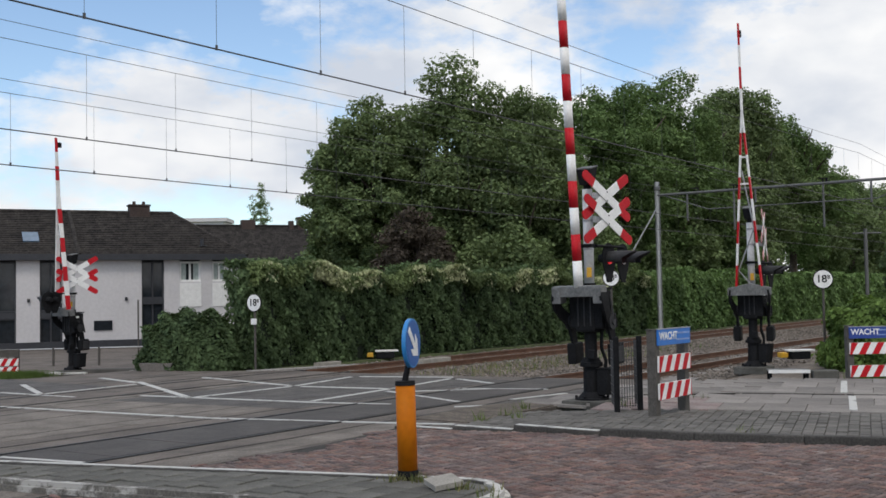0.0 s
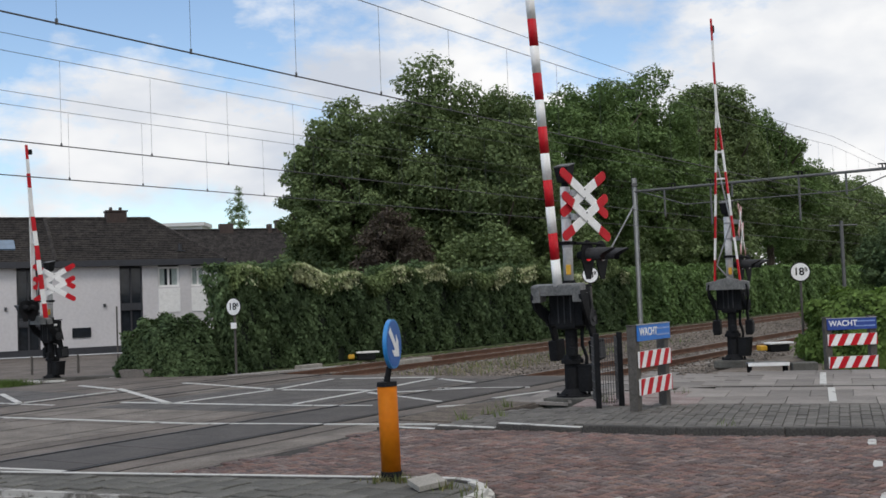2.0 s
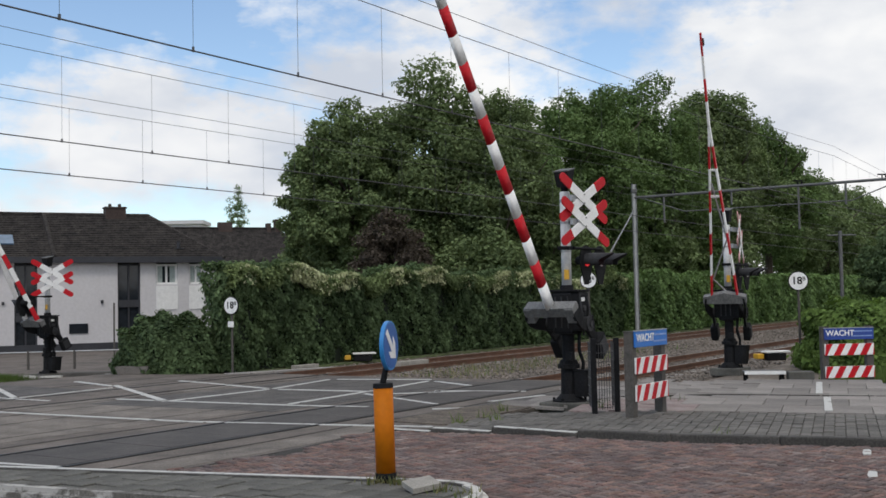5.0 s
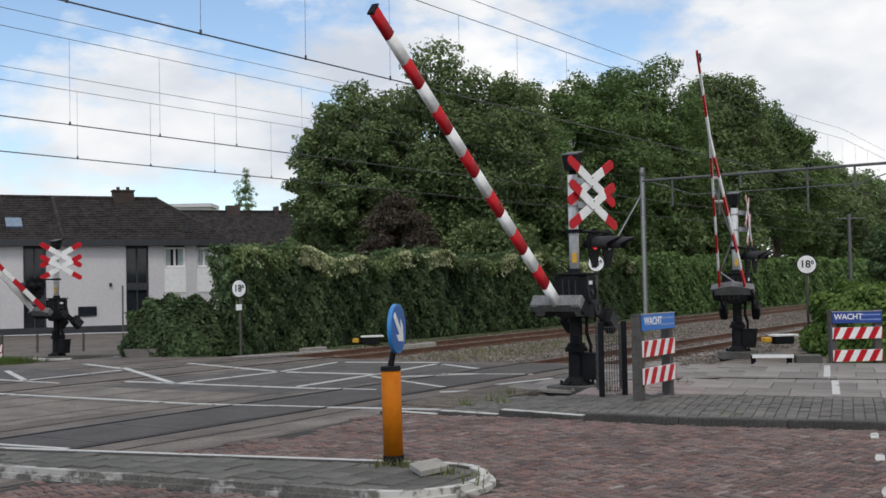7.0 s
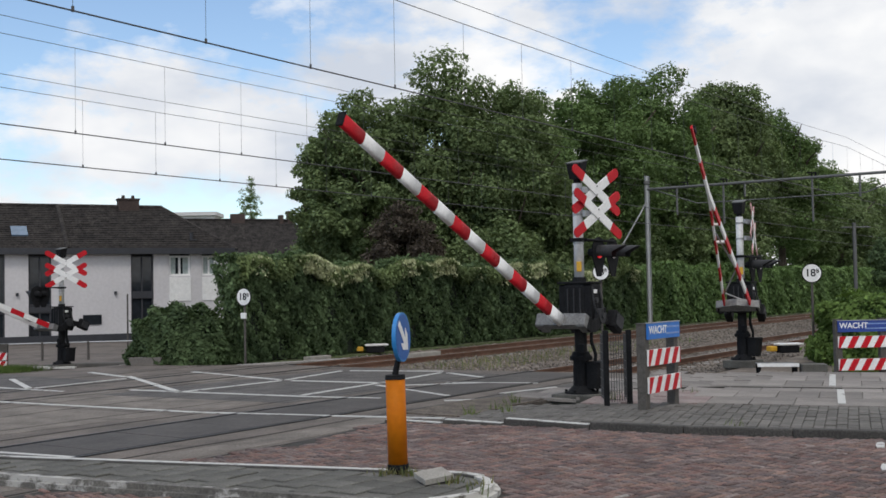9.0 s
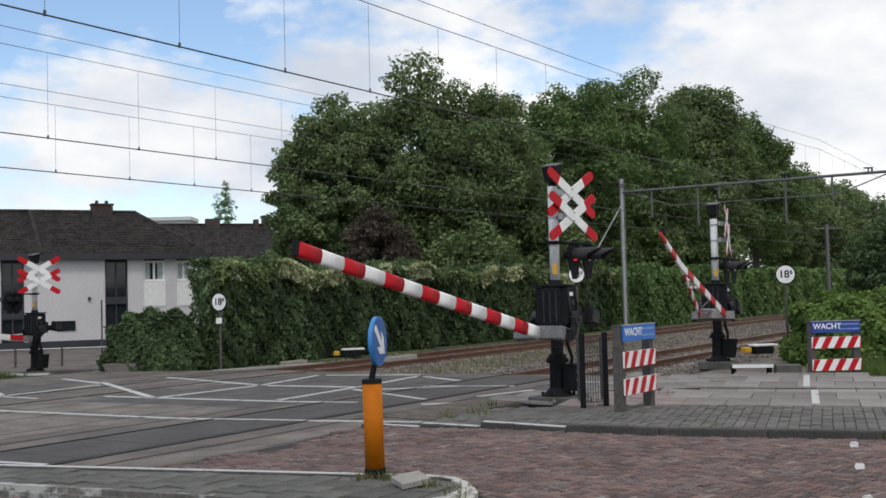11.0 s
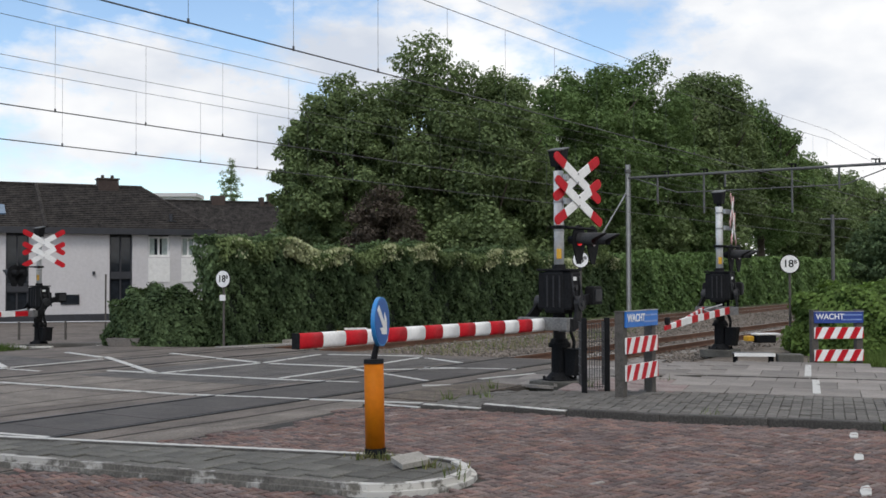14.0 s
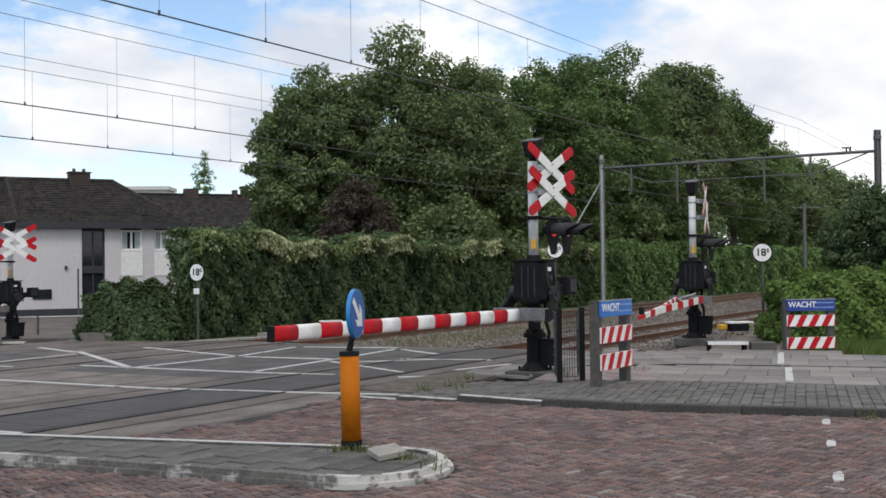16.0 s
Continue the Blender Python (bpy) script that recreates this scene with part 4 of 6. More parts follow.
        for x in (2.9, 3.5):
            w = 0.6 * (1 - (x - 0.58) / meet)
            bm = bmesh.new()
            block(bm, (x, 0, -0.33), (0.04, max(w, 0.08), 0.05))
            part("rung", bm, M_WHITE, arm, "white rung between the legs")
        bm = bmesh.new()
        tube(bm, [(0.5, 0.12, -0.2), (0.95, -0.22, -0.3), (1.9, 0.16, -0.33), (3.2, -0.06, -0.33)], 0.018)
        part("stay", bm, M_GALV, arm, "thin grey zigzag stay")
    return base, arm


m_near = sn_pose(15.85, -8.05, -0.06)
M_MAST = mat("weathered white mast paint", (0.6, 0.61, 0.61), 0.55, 0, 0.12, 20, 3, 0.05)
M_CROSSBAR = mat("weathered grey steel", (0.17, 0.172, 0.17), 0.6, 0.3, 0.3, 25, 5, 0.2)
near_base, near_arm = barrier_machine(m_near, "red and white barrier with warning cross on a black pillar", 0, 5.87, 14, "beam", 3.5, -1, 0.26, -11)
M_CROSS_BACK = mat("faded red edge of a cross bar", (0.55, 0.3, 0.29), 0.55, 0, 0.35, 30, 5, 0.05)
right_base, right_arm = barrier_machine(sn_pose(24.6, -8.38, -0.08), "slim barrier with warning cross seen edge-on beside the path", 0, 5.9, 13, "slim", 3.4, -1, 0.3, 14, cross_back=M_CROSS_BACK)
left_base, left_arm = barrier_machine(pose(-11.5, 34.0, -0.42, 0, 0, 90 - TRACK), "far barrier with warning cross in front of white houses", 0, 5.3, 13, "slim", 3.35, -1, 0.02, -36, 1.05, (-0.95, -0.72), 1, plain_leg=True)


def text_mesh(body, size, name="lettering"):
    cu = bpy.data.curves.new(name, "FONT")
    cu.body, cu.size, cu.extrude, cu.offset = body, size, 0.002, size * 0.018
    cu.align_x, cu.align_y = "LEFT", "CENTER"
    ob = bpy.data.objects.new(name, cu)
    me = bpy.data.meshes.new_from_object(ob)
    bpy.data.objects.remove(ob)
    return me


def hatched_board(parent, y, z, width, height):
    """A white board with slanting red bars, at local y, facing -y."""
    bm = bmesh.new()
    block(bm, (width / 2, y, z), (width, 0.025, height), bevel=0.004)
    board = part("hatched_board", bm, M_WHITE, parent, "red and white hatched board")
    count = 4
    pitch = width / (count - 0.25)
    for i in range(count + 1):
        x0 = (i - 0.35) * pitch
        bm = bmesh.new()
        pts = [(x0, 0), (x0 + pitch * 0.5, 0), (x0 + pitch * 0.5 + height * 0.55, height), (x0 + height * 0.55, height)]
        pts = [(min(max(a, 0), width), b) for a, b in pts]
        if pts[1][0] - pts[0][0] + pts[2][0] - pts[3][0] < 0.02:
            bm.free()
            continue
        clean = []
        for p in pts:
            if p not in clean:
                clean.append(p)
        v = [bm.verts.new((a, y - 0.0155, z - height / 2 + b)) for a, b in clean]
        f = bm.faces.new(v)
        f.normal_update()
        if f.normal.y > 0:
            f.normal_flip()
        ext = bmesh.ops.extrude_face_region(bm, geom=[f])
        for q in ext["geom"]:
            if isinstance(q, bmesh.types.BMVert):
                q.co.y -= 0.002
        bmesh.ops.recalc_face_normals(bm, faces=bm.faces)
        part("red_bar", bm, M_RED, board)


def wait_barrier(at, width, blue, label, top=1.28, heights=(0.26, 0.78, 1.13), lettered=True):
    ob = thing("wait_sign", at, label, "warning sign", "wait signs of the crossing")
    for x in (0.07, width - 0.02):
        bm = bmesh.new()
        block(bm, (x - 0.04, 0.085, top / 2 - 0.05), (0.13, 0.13, top + 0.1), bevel=0.012)
        block(bm, (x - 0.04, 0.085, top + 0.004), (0.145, 0.145, 0.012))
        part("post", bm, M_WOOD, ob, "weathered grey timber post")
    for z in heights[:2]:
        hatched_board(ob, 0.0, z, width, 0.22)
    bm = bmesh.new()
    block(bm, (width / 2, 0.0, heights[2]), (width, 0.03, 0.22), bevel=0.004)
    board = part("text_board", bm, blue, ob, "blue board with white lettering")
    if lettered:
        me = text_mesh("WACHT", 0.15)
        me.materials.append(M_WHITE)
        tx = new("lettering", me)
        tx.parent = board
        tx.matrix_basis = pose(0.03, -0.0175, heights[2] + 0.01, 90, 0, 0)
        tagged(tx, "white capital letters")
        for zz in (0.045, -0.045):
            bm = bmesh.new()
            block(bm, (width * 0.76, -0.0165, heights[2] + zz), (width * 0.42, 0.004, 0.022))
            part("text_bar", bm, M_PALEBLUE, board, "unreadable pale line of text")
    bm = bmesh.new()
    block(bm, (width / 2, 0.0, heights[2] + 0.113), (width + 0.02, 0.04, 0.012))
    part("edge_strip", bm, M_GALV, ob)
    return ob


M_PALEBLUE = mat("pale worn lettering", (0.22, 0.33, 0.62), 0.5, 0, 0.2, 40, 5, 0)
wait_barrier(sn_pose(13.84, -6.03, 0.08, -2), 1.03, M_BLUE, "blue sign over two hatched boards on timber posts by the pavement", 1.17, (0.34, 0.71, 1.07))
wait_barrier(pose(7.69, 20.9, -0.04, 0, 0, 4), 0.98, M_NAVY, "dark blue sign over two hatched boards in front of a bush", 1.1, (0.24, 0.67, 0.97))
wait_barrier(pose(-13.75, 32.9, -0.42, 0, 0, 10), 0.95, M_WOOD, "hatched boards on timber posts in the grass strip", 0.82, (0.2, 0.45, 0.72), False)


def keep_bollard():
    ob = thing("traffic_bollard", pose(-0.355, 10.1, 0.09, 0, -0.9, 0), "yellow-orange traffic bollard with a round blue arrow sign", "bollard")
    bm = bmesh.new()
    rod(bm, (0, 0, -0.03), (0, 0, 0.05), 0.06, 0.06, 20)
    part("foot", bm, M_BLACK, ob)
    bm = bmesh.new()
    rod(bm, (0, 0, 0.04), (0, 0, 0.09), 0.098, 0.098, 32)
    part("base_ring", bm, M_BLACK, ob, "black rubber base ring")
    bm = bmesh.new()
    rod(bm, (0, 0, 0.09), (0, 0, 0.86), 0.09, 0.09, 40)
    body = part("column", bm, M_ORANGE, ob, "scuffed yellow-orange plastic column", smooth=False)
    body.data.polygons.foreach_set("use_smooth", [len(p.vertices) == 4 for p in body.data.polygons])
    bm = bmesh.new()
    rod(bm, (0, 0, 0.86), (0, 0, 0.9), 0.094, 0.09, 32)
    part("top_ring", bm, M_BLACK, ob, "black top ring")
    bm = bmesh.new()
    rod(bm, (0.0, 0, 0.9), (0.03, 0, 1.03), 0.03, 0.026, 14)
    rod(bm, (0.03, 0, 1.0), (0.03, 0, 1.25), 0.022, 0.022, 12)
    part("sign_stem", bm, M_BLACK, ob)
    face = Vector((0.962, -0.275, 0))
    centre = Vector((0.045, -0.02, 1.243)) + face * 0.03
    q = face.to_track_quat("Z", "Y").to_matrix().to_4x4()
    m = Matrix.Translation(centre) @ q
    bm = bmesh.new()
    rod(bm, (0, 0, -0.025), (0, 0, 0.012), 0.225, 0.225, 48)
    bmesh.ops.transform(bm, matrix=m, verts=bm.verts)
    sign = part("sign_disc", bm, M_BLUE_RIM, ob, "light blue rimmed round sign")
    bm = bmesh.new()
    rod(bm, (0, 0, 0.012), (0, 0, 0.015), 0.208, 0.208, 48)
    bmesh.ops.transform(bm, matrix=m, verts=bm.verts)
    part("sign_face", bm, M_DISC_BLUE, sign, "blue sign face")
    # white arrow, pointing down to the right
    pts = [(-0.028, 0.16), (0.028, 0.16), (0.028, -0.04), (0.085, 0.02), (0.085, -0.055), (0, -0.15), (-0.085, -0.055), (-0.085, 0.02), (-0.028, -0.04)]
    bm = bmesh.new()
    slab(bm, [(a * 1.15, b * 1.15) for a, b in pts], 0.0155, 0.019)
    bmesh.ops.transform(bm, matrix=m @ pose(0, 0, 0, 0, 0, 45), verts=bm.verts)
    part("arrow", bm, M_WHITE, sign, "white arrow")
    return ob


M_BLUE_RIM = mat("bright blue sign rim", (0.025, 0.21, 0.52), 0.4, 0, 0.08, 30, 3, 0.02)
keep_bollard()


def speed_sign(at, r, height, label, box_below=True):
    """A round white railway sign with 18 and a small raised letter in black. Faces local -y."""
    ob = thing("railway_sign", at, label, "railway sign", "railway speed signs")
    bm = bmesh.new()
    rod(bm, (0, 0.03, -0.1), (0, 0.03, height), 0.03, n=12)
    part("pole", bm, M_WOOD, ob, "grey metal pole")
    bm = bmesh.new()
    disc(bm, (0, 0, height), (0, 1, 0), r, 0.02)
    rim = part("sign_disc", bm, M_BLACK, ob, "black rimmed disc")
    bm = bmesh.new()
    disc(bm, (0, -0.012, height), (0, 1, 0), r * 0.9, 0.006)
    part("sign_face", bm, M_WHITE, rim, "white sign face")
    for body, size, x, z in (("18", r * 1.05, -r * 0.66, 0.0), ("B", r * 0.55, r * 0.4, r * 0.2)):
        me = text_mesh(body, size)
        me.materials.append(M_BLACK)
        tx = new("lettering", me)
        tx.parent = rim
        tx.matrix_basis = pose(x, -0.0175, height + z, 90, 0, 0)
    if box_below:
        bm = bmesh.new()
        block(bm, (0.0, -0.02, height - 0.48), (0.16, 0.05, 0.15), bevel=0.01)
        part("plate", bm, M_WHITE, ob, "small white plate")
    return ob


p = sn(20.49, -20.0)
speed_sign(pose(p.x, p.y, -0.1, 0, 0, -28), 0.235, 1.79, "round white railway sign on a pole before the hedge")
p = sn(26.5, -7.31)
speed_sign(pose(p.x, p.y, -0.1, 0, 0, -14), 0.235, 2.11, "round white railway sign above the bush", False)
p = sn(28.2, -13.64)
speed_sign(pose(p.x, p.y, -0.1, 0, 0, -14), 0.24, 2.3, "round white railway sign between the tracks", False)


def small_fence():
    ob = thing("mesh_fence", pose(0, 0, 0), "short black wire mesh fence beside the barrier pillar", "fence")
    a, b = sn(14.28, -6.86, rise(-7)), sn(14.64, -6.67, rise(-7))
    away = sn(15.2, -7.4, rise(-7.4))
    for p in (a, b):
        bm = bmesh.new()
        block(bm, (p.x, p.y, p.z + 0.52), (0.075, 0.075, 1.1), bevel=0.008)
        part("post", bm, M_BLACK, ob, "black square post")
    for p, q in ((a, b), (a, away), (b, b + (away - a) * 0.8)):
        for i in range(1, 9):
            c = p.lerp(q, i / 9)
            bm = bmesh.new()
            rod(bm, (c.x, c.y, c.z + 0.05), (c.x, c.y, c.z + 1.0), 0.005, n=5)
            part("upright_wire", bm, M_WIRE, ob)
        for i in range(8):
            z = Vector((0, 0, 0.08 + i * 0.13))
            bm = bmesh.new()
            rod(bm, p + z, q + z, 0.005, n=5)
            part("cross_wire", bm, M_WIRE, ob)


small_fence()


# ---- overhead line ----
def wire_line(name, s0, z0, s1, z1, n, sag, r, label, span=60.0):
    cu = bpy.data.curves.new(name, "CURVE")
    cu.dimensions, cu.bevel_depth, cu.bevel_resolution = "3D", r, 1
    sp = cu.splines.new("POLY")
    count = 60
    sp.points.add(count)
    for i in range(count + 1):
        s = s0 + (s1 - s0) * i / count
        u = ((s - 45.6) / span) % 1.0
        z = z0 + (z1 - z0) * i / count - sag * 4 * u * (1 - u)
        p = sn(s, n, z)
        sp.points[i].co = (p.x, p.y, p.z, 1)
    ob = bpy.data.objects.new(name, cu)
    me = bpy.data.meshes.new_from_object(ob)
    bpy.data.objects.remove(ob)
    me.materials.append(M_WIRE)
    tagged(new(name, me), label, "wire", "overhead wires", "structure")


def build_wires():
    def hang(s, z_mid, dip):
        u = ((s - 45.6) / 60.0) % 1.0
        return z_mid - dip * 4 * u * (1 - u)
    wire_line("contact_wire", -40, 5.17, 300, 5.17, TRACK_1, 0.0, 0.011, "dark contact wire over the near track")
    wire_line("catenary_wire", -40, 7.17, 300, 7.17, TRACK_1, 0.5, 0.007, "messenger wire over the near track")
    wire_line("catenary_wire", -40, 7.55, 300, 7.55, TRACK_1, 0.5, 0.006, "messenger wire over the near track")
    wire_line("contact_wire", -40, 4.92, 300, 4.92, TRACK_2, 0.0, 0.012, "dark contact wire over the far track")
    wire_line("catenary_wire", -40, 6.82, 300, 6.82, TRACK_2, 0.25, 0.006, "messenger wire over the far track")
    wire_line("catenary_wire", -40, 7.15, 300, 7.15, TRACK_2, 0.25, 0.006, "messenger wire over the far track")
    wire_line("contact_wire", -40, 4.52, 300, 4.52, -19.3, 0.0, 0.012, "dark contact wire beside the hedge")
    wire_line("catenary_wire", -40, 6.15, 300, 6.15, -19.3, 0.2, 0.006, "messenger wire beside the hedge")
    wire_line("catenary_wire", -40, 6.42, 300, 6.42, -19.3, 0.2, 0.006, "messenger wire beside the hedge")
    for n, low, top, dip, first, step in ((TRACK_1, 5.17, 7.17, 0.5, 1.85, 2.15), (TRACK_2, 4.92, 6.82, 0.25, 2.26, 2.25), (-19.3, 4.52, 6.15, 0.2, 3.0, 2.0)):
        for i in range(26):
            s = first + i * step
            bm = bmesh.new()
            rod(bm, sn(s, n, low), sn(s, n, hang(s, top, dip)), 0.0035, n=5)
            block(bm, tuple(sn(s, n, low + 0.02)), (0.03, 0.03, 0.07))
            solid("dropper", bm, M_WIRE, "thin dropper wire of the overhead line", "wire", "dropper wires", "structure")


build_wires()


def build_portal():
    s = 45.6
    ob = thing("catenary_portal", pose(0, 0, 0), "grey steel portal over both tracks carrying the wires", "portal")
    for n, top, r in ((-19.7, 6.5, 0.12), (-8.0, 6.75, 0.13)):
        bm = bmesh.new()
        p = sn(s, n)
        block(bm, (p.x, p.y, top / 2), (r, r, top + 0.4), at=None, bevel=0.015)
        for e in (-1, 1):
            block(bm, (p.x + e * r * 0.75, p.y, top / 2), (0.012, r * 1.5, top + 0.4))
        part("mast", bm, M_GALV if n < -10 else M_GREY, ob, "galvanised steel mast")
        bm = bmesh.new()
        block(bm, (p.x, p.y, top - 0.1), (0.24, 0.24, 0.16), bevel=0.02)
        part("mast_head", bm, M_GREY, ob)
    a, b = sn(s, -19.7, 6.1), sn(s, -8.0, 6.12)
    bm = bmesh.new()
    rod(bm, a, b, 0.06, n=10)
    part("beam", bm, M_GREY, ob, "grey cross beam")
    bm = bmesh.new()
    for u0, u1, h in ((0.02, 0.2, 0.0), (0.2, 0.45, 0.0), (0.55, 0.8, 0.0), (0.8, 0.98, 0.0)):
        low = Vector((0, 0, -0.75))
        rod(bm, a.lerp(b, u0) + (low if 0.1 < u0 < 0.9 else Vector()), a.lerp(b, u1) + (low if 0.1 < u1 < 0.9 else Vector()), 0.025, n=8)
    rod(bm, a.lerp(b, 0.45) + Vector((0, 0, -0.75)), a.lerp(b, 0.55) + Vector((0, 0, -0.75)), 0.02, n=8)
    part("truss_rod", bm, M_GREY, ob, "thin truss rods")
    for u, drop in ((0.12, 1.2), (0.3, 1.7), (0.38, 0.6), (0.62, 1.8), (0.78, 0.9)):
        bm = bmesh.new()
        c = a.lerp(b, u)
        rod(bm, c, c - Vector((0, 0, drop)), 0.045, n=8)
        part("hanger", bm, M_GREY, ob, "steel hanger")
    for u in (0.3, 0.62, 0.9, 0.15):
        bm = bmesh.new()
        c = a.lerp(b, u) + Vector((0, 0, 0.2))
        block(bm, tuple(c), (0.35, 0.08, 0.05))
        rod(bm, c, c - Vector((0, 0, 0.2)), 0.03, n=8)
        rod(bm, c + Vector((0.15, 0, -0.15)), c + Vector((0.15, 0, 0.02)), 0.04, n=8)
        part("insulator", bm, M_BLACK, ob, "dark insulator")
    bm = bmesh.new()
    for e in (0.0, 0.18):
        rod(bm, sn(s - e, -19.7, 5.6 - e), sn(s - 1.2 - e, -21.2, 2.3), 0.03, n=8)
    part("stay", bm, M_GALV, ob, "slanting stay rods")
    mast = thing("line_mast", pose(*sn(63, -15.0)), "slim grey pole beyond the portal", "mast")
    bm = bmesh.new()
    rod(bm, (0, 0, -0.2), (0, 0, 5.1), 0.1, n=10)
    part("pole", bm, M_GREY, mast)
    bm = bmesh.new()
    rod(bm, (-0.7, 0, 4.85), (0.9, 0, 4.85), 0.04, n=8)
    part("arm", bm, M_GREY, mast)


build_portal()


# ---- track-side boxes ----
def track_boxes():
    p = sn(22.5, -6.95, -0.09)
    ob = thing("low_bench", pose(p.x, p.y, p.z, 0, 0, -10), "low white-edged step with metal legs beside the barrier", "step")
    bm = bmesh.new()
    block(bm, (0, 0.2, 0.2), (0.8, 0.55, 0.045), bevel=0.008)
    part("top", bm, M_GREY, ob, "grey top")
    bm = bmesh.new()
    block(bm, (0, -0.085, 0.2), (0.82, 0.02, 0.07))
    part("edge", bm, M_WHITE, ob, "white front edge")
    for x in (-0.36, 0.36):
        for y in (0.0, 0.4):
            bm = bmesh.new()
            block(bm, (x, y, 0.09), (0.05, 0.05, 0.2))
            part("leg", bm, M_BLACK, ob)
    p = sn(22.75, -6.3, 0.0)
    bm = bmesh.new()
    block(bm, (0, 0, 0.12), (0.5, 0.4, 0.26), bevel=0.02)
    solid("concrete_box", bm, M_PAVER_DARK, "grey concrete cable box beside the bush", "cable box", at=pose(p.x, p.y, -0.12, 0, 0, -10))
    for s, n, boxed in ((29.31, -8.78, 1), (26.25, -20.23, 1)):
        p = sn(s, n, -0.1)
        ob = thing("point_machine", pose(p.x, p.y, p.z, 0, 0, 12), "low track device with a white cover and yellow end", "track device", "track devices")
        bm = bmesh.new()
        block(bm, (0, 0, 0.14), (0.55, 0.3, 0.2), bevel=0.03)
        part("body", bm, M_BLACK, ob)
        bm = bmesh.new()
        block(bm, (0.04, 0, 0.27), (0.7, 0.34, 0.05), bevel=0.015)
        part("cover", bm, M_WHITE, ob, "white cover")
        if boxed:
            bm = bmesh.new()
            block(bm, (-0.46, 0, 0.16), (0.2, 0.24, 0.14), bevel=0.03)
            part("end_box", bm, M_YELLOW, ob, "yellow end box")
    p = Vector((-7.35, 28.2))
    bm = bmesh.new()
    slab(bm, [(-0.42, -0.3), (0.42, -0.3), (0.42, 0.3), (-0.42, 0.3)], 0, 0.3)
    for v in bm.verts:
        if v.co.z < 0.1:
            v.co.x *= 0.75
            v.co.y *= 0.75
    solid("planter", bm, M_PAVER_PIECE, "weathered concrete tub under the bush", "planter", at=pose(p.x, p.y, -0.1))
    for x, y, w in ((-11.3, 33.3, 0.9), (-12.1, 33.6, 0.6), (-9.4, 33.6, 0.5)):
        bm = bmesh.new()
        block(bm, (0, 0, 0.02), (w, 0.25, 0.06), bevel=0.01)
        solid("white_slab", bm, M_KERB_WHITE, "flat white edging slab by the far barrier", "slab", "white slabs", at=pose(x, y, -0.37, 0, 0, random.uniform(-8, 8)))
    bm = bmesh.new()
    block(bm, (0, 0, 0.06), (2.4, 0.4, 0.16), bevel=0.03)
    solid("kerb_edge", bm, M_KERB, "weathered concrete edging beyond the crossing", "kerb", at=pose(-10.2, 34.3, -0.42, 0, 0, 8))
    # low rail fence beyond the far barrier
    fence = thing("rail_fence", pose(-15.3, 38.5, -0.45), "low weathered metal rail fence along the pavement", "fence")
    for i in range(5):
        bm = bmesh.new()
        block(bm, (i * 1.6, 0, 0.3), (0.07, 0.07, 0.75), bevel=0.008)
        part("post", bm, M_WOOD, fence)
    bm = bmesh.new()
    rod(bm, (-0.5, 0, 0.62), (6.9, 0, 0.68), 0.022, n=8)
    part("rail", bm, M_GALV, fence)
    p = pose(-11.0, 39.5, -0.45)
    bm = bmesh.new()
    rod(bm, (0, 0, 0), (0, 0, 2.3), 0.03, n=8)
    solid("thin_pole", bm, M_WOOD, "thin bare grey pole by the houses", "pole", at=p)
    p = sn(8.1, -4.95, 0.1)
    bm = bmesh.new()
    block(bm, (0, 0, 0.04), (0.27, 0.24, 0.05), bevel=0.004)
    solid("loose_tile", bm, M_TILE_PALE, "loose concrete tile lying on the island", "paving tile", at=pose(-0.03, 9.55, 0.115, 8, -6, 25))


track_boxes()


def track_edge():
    """Pale concrete edging and loose slabs beside the far rails."""
    def flat(name, a, b, width, z0, z1, m, label, category):
        p, q = sn(*a), sn(*b)
        way = (q - p).normalized()
        side = Vector((-way.y, way.x, 0)) * width / 2
        bm = bmesh.new()
        slab(bm, [(p - side).xy, (q - side).xy, (q + side).xy, (p + side).xy], z0, z1)
        bmesh.ops.bevel(bm, geom=bm.edges[:], offset=0.012, segments=1, affect="EDGES")
        solid(name, bm, m, label, category, "concrete edging", "structure")
    (s0, n0), (s1, n1) = (19.75, -19.5), (22.75, -18.48)
    for k in range(5):
        a, b = (k + 0.02) / 5, (k + 0.98) / 5
        flat("edge_stone", (s0 + (s1 - s0) * a, n0 + (n1 - n0) * a), (s0 + (s1 - s0) * b, n0 + (n1 - n0) * b), 0.3, -0.15, 0.015, M_SLEEPER, "pale concrete edging stone beside the rail", "edging")
    for (c, d), long in (((23.24, -19.91), 0.9), ((25.66, -18.03), 1.4)):
        flat("loose_slab", (c - long / 2, d), (c + long / 2, d), 0.25, -0.16, 0.02, M_TILE_PALE, "flat pale slab lying beside the track", "slab")


track_edge()


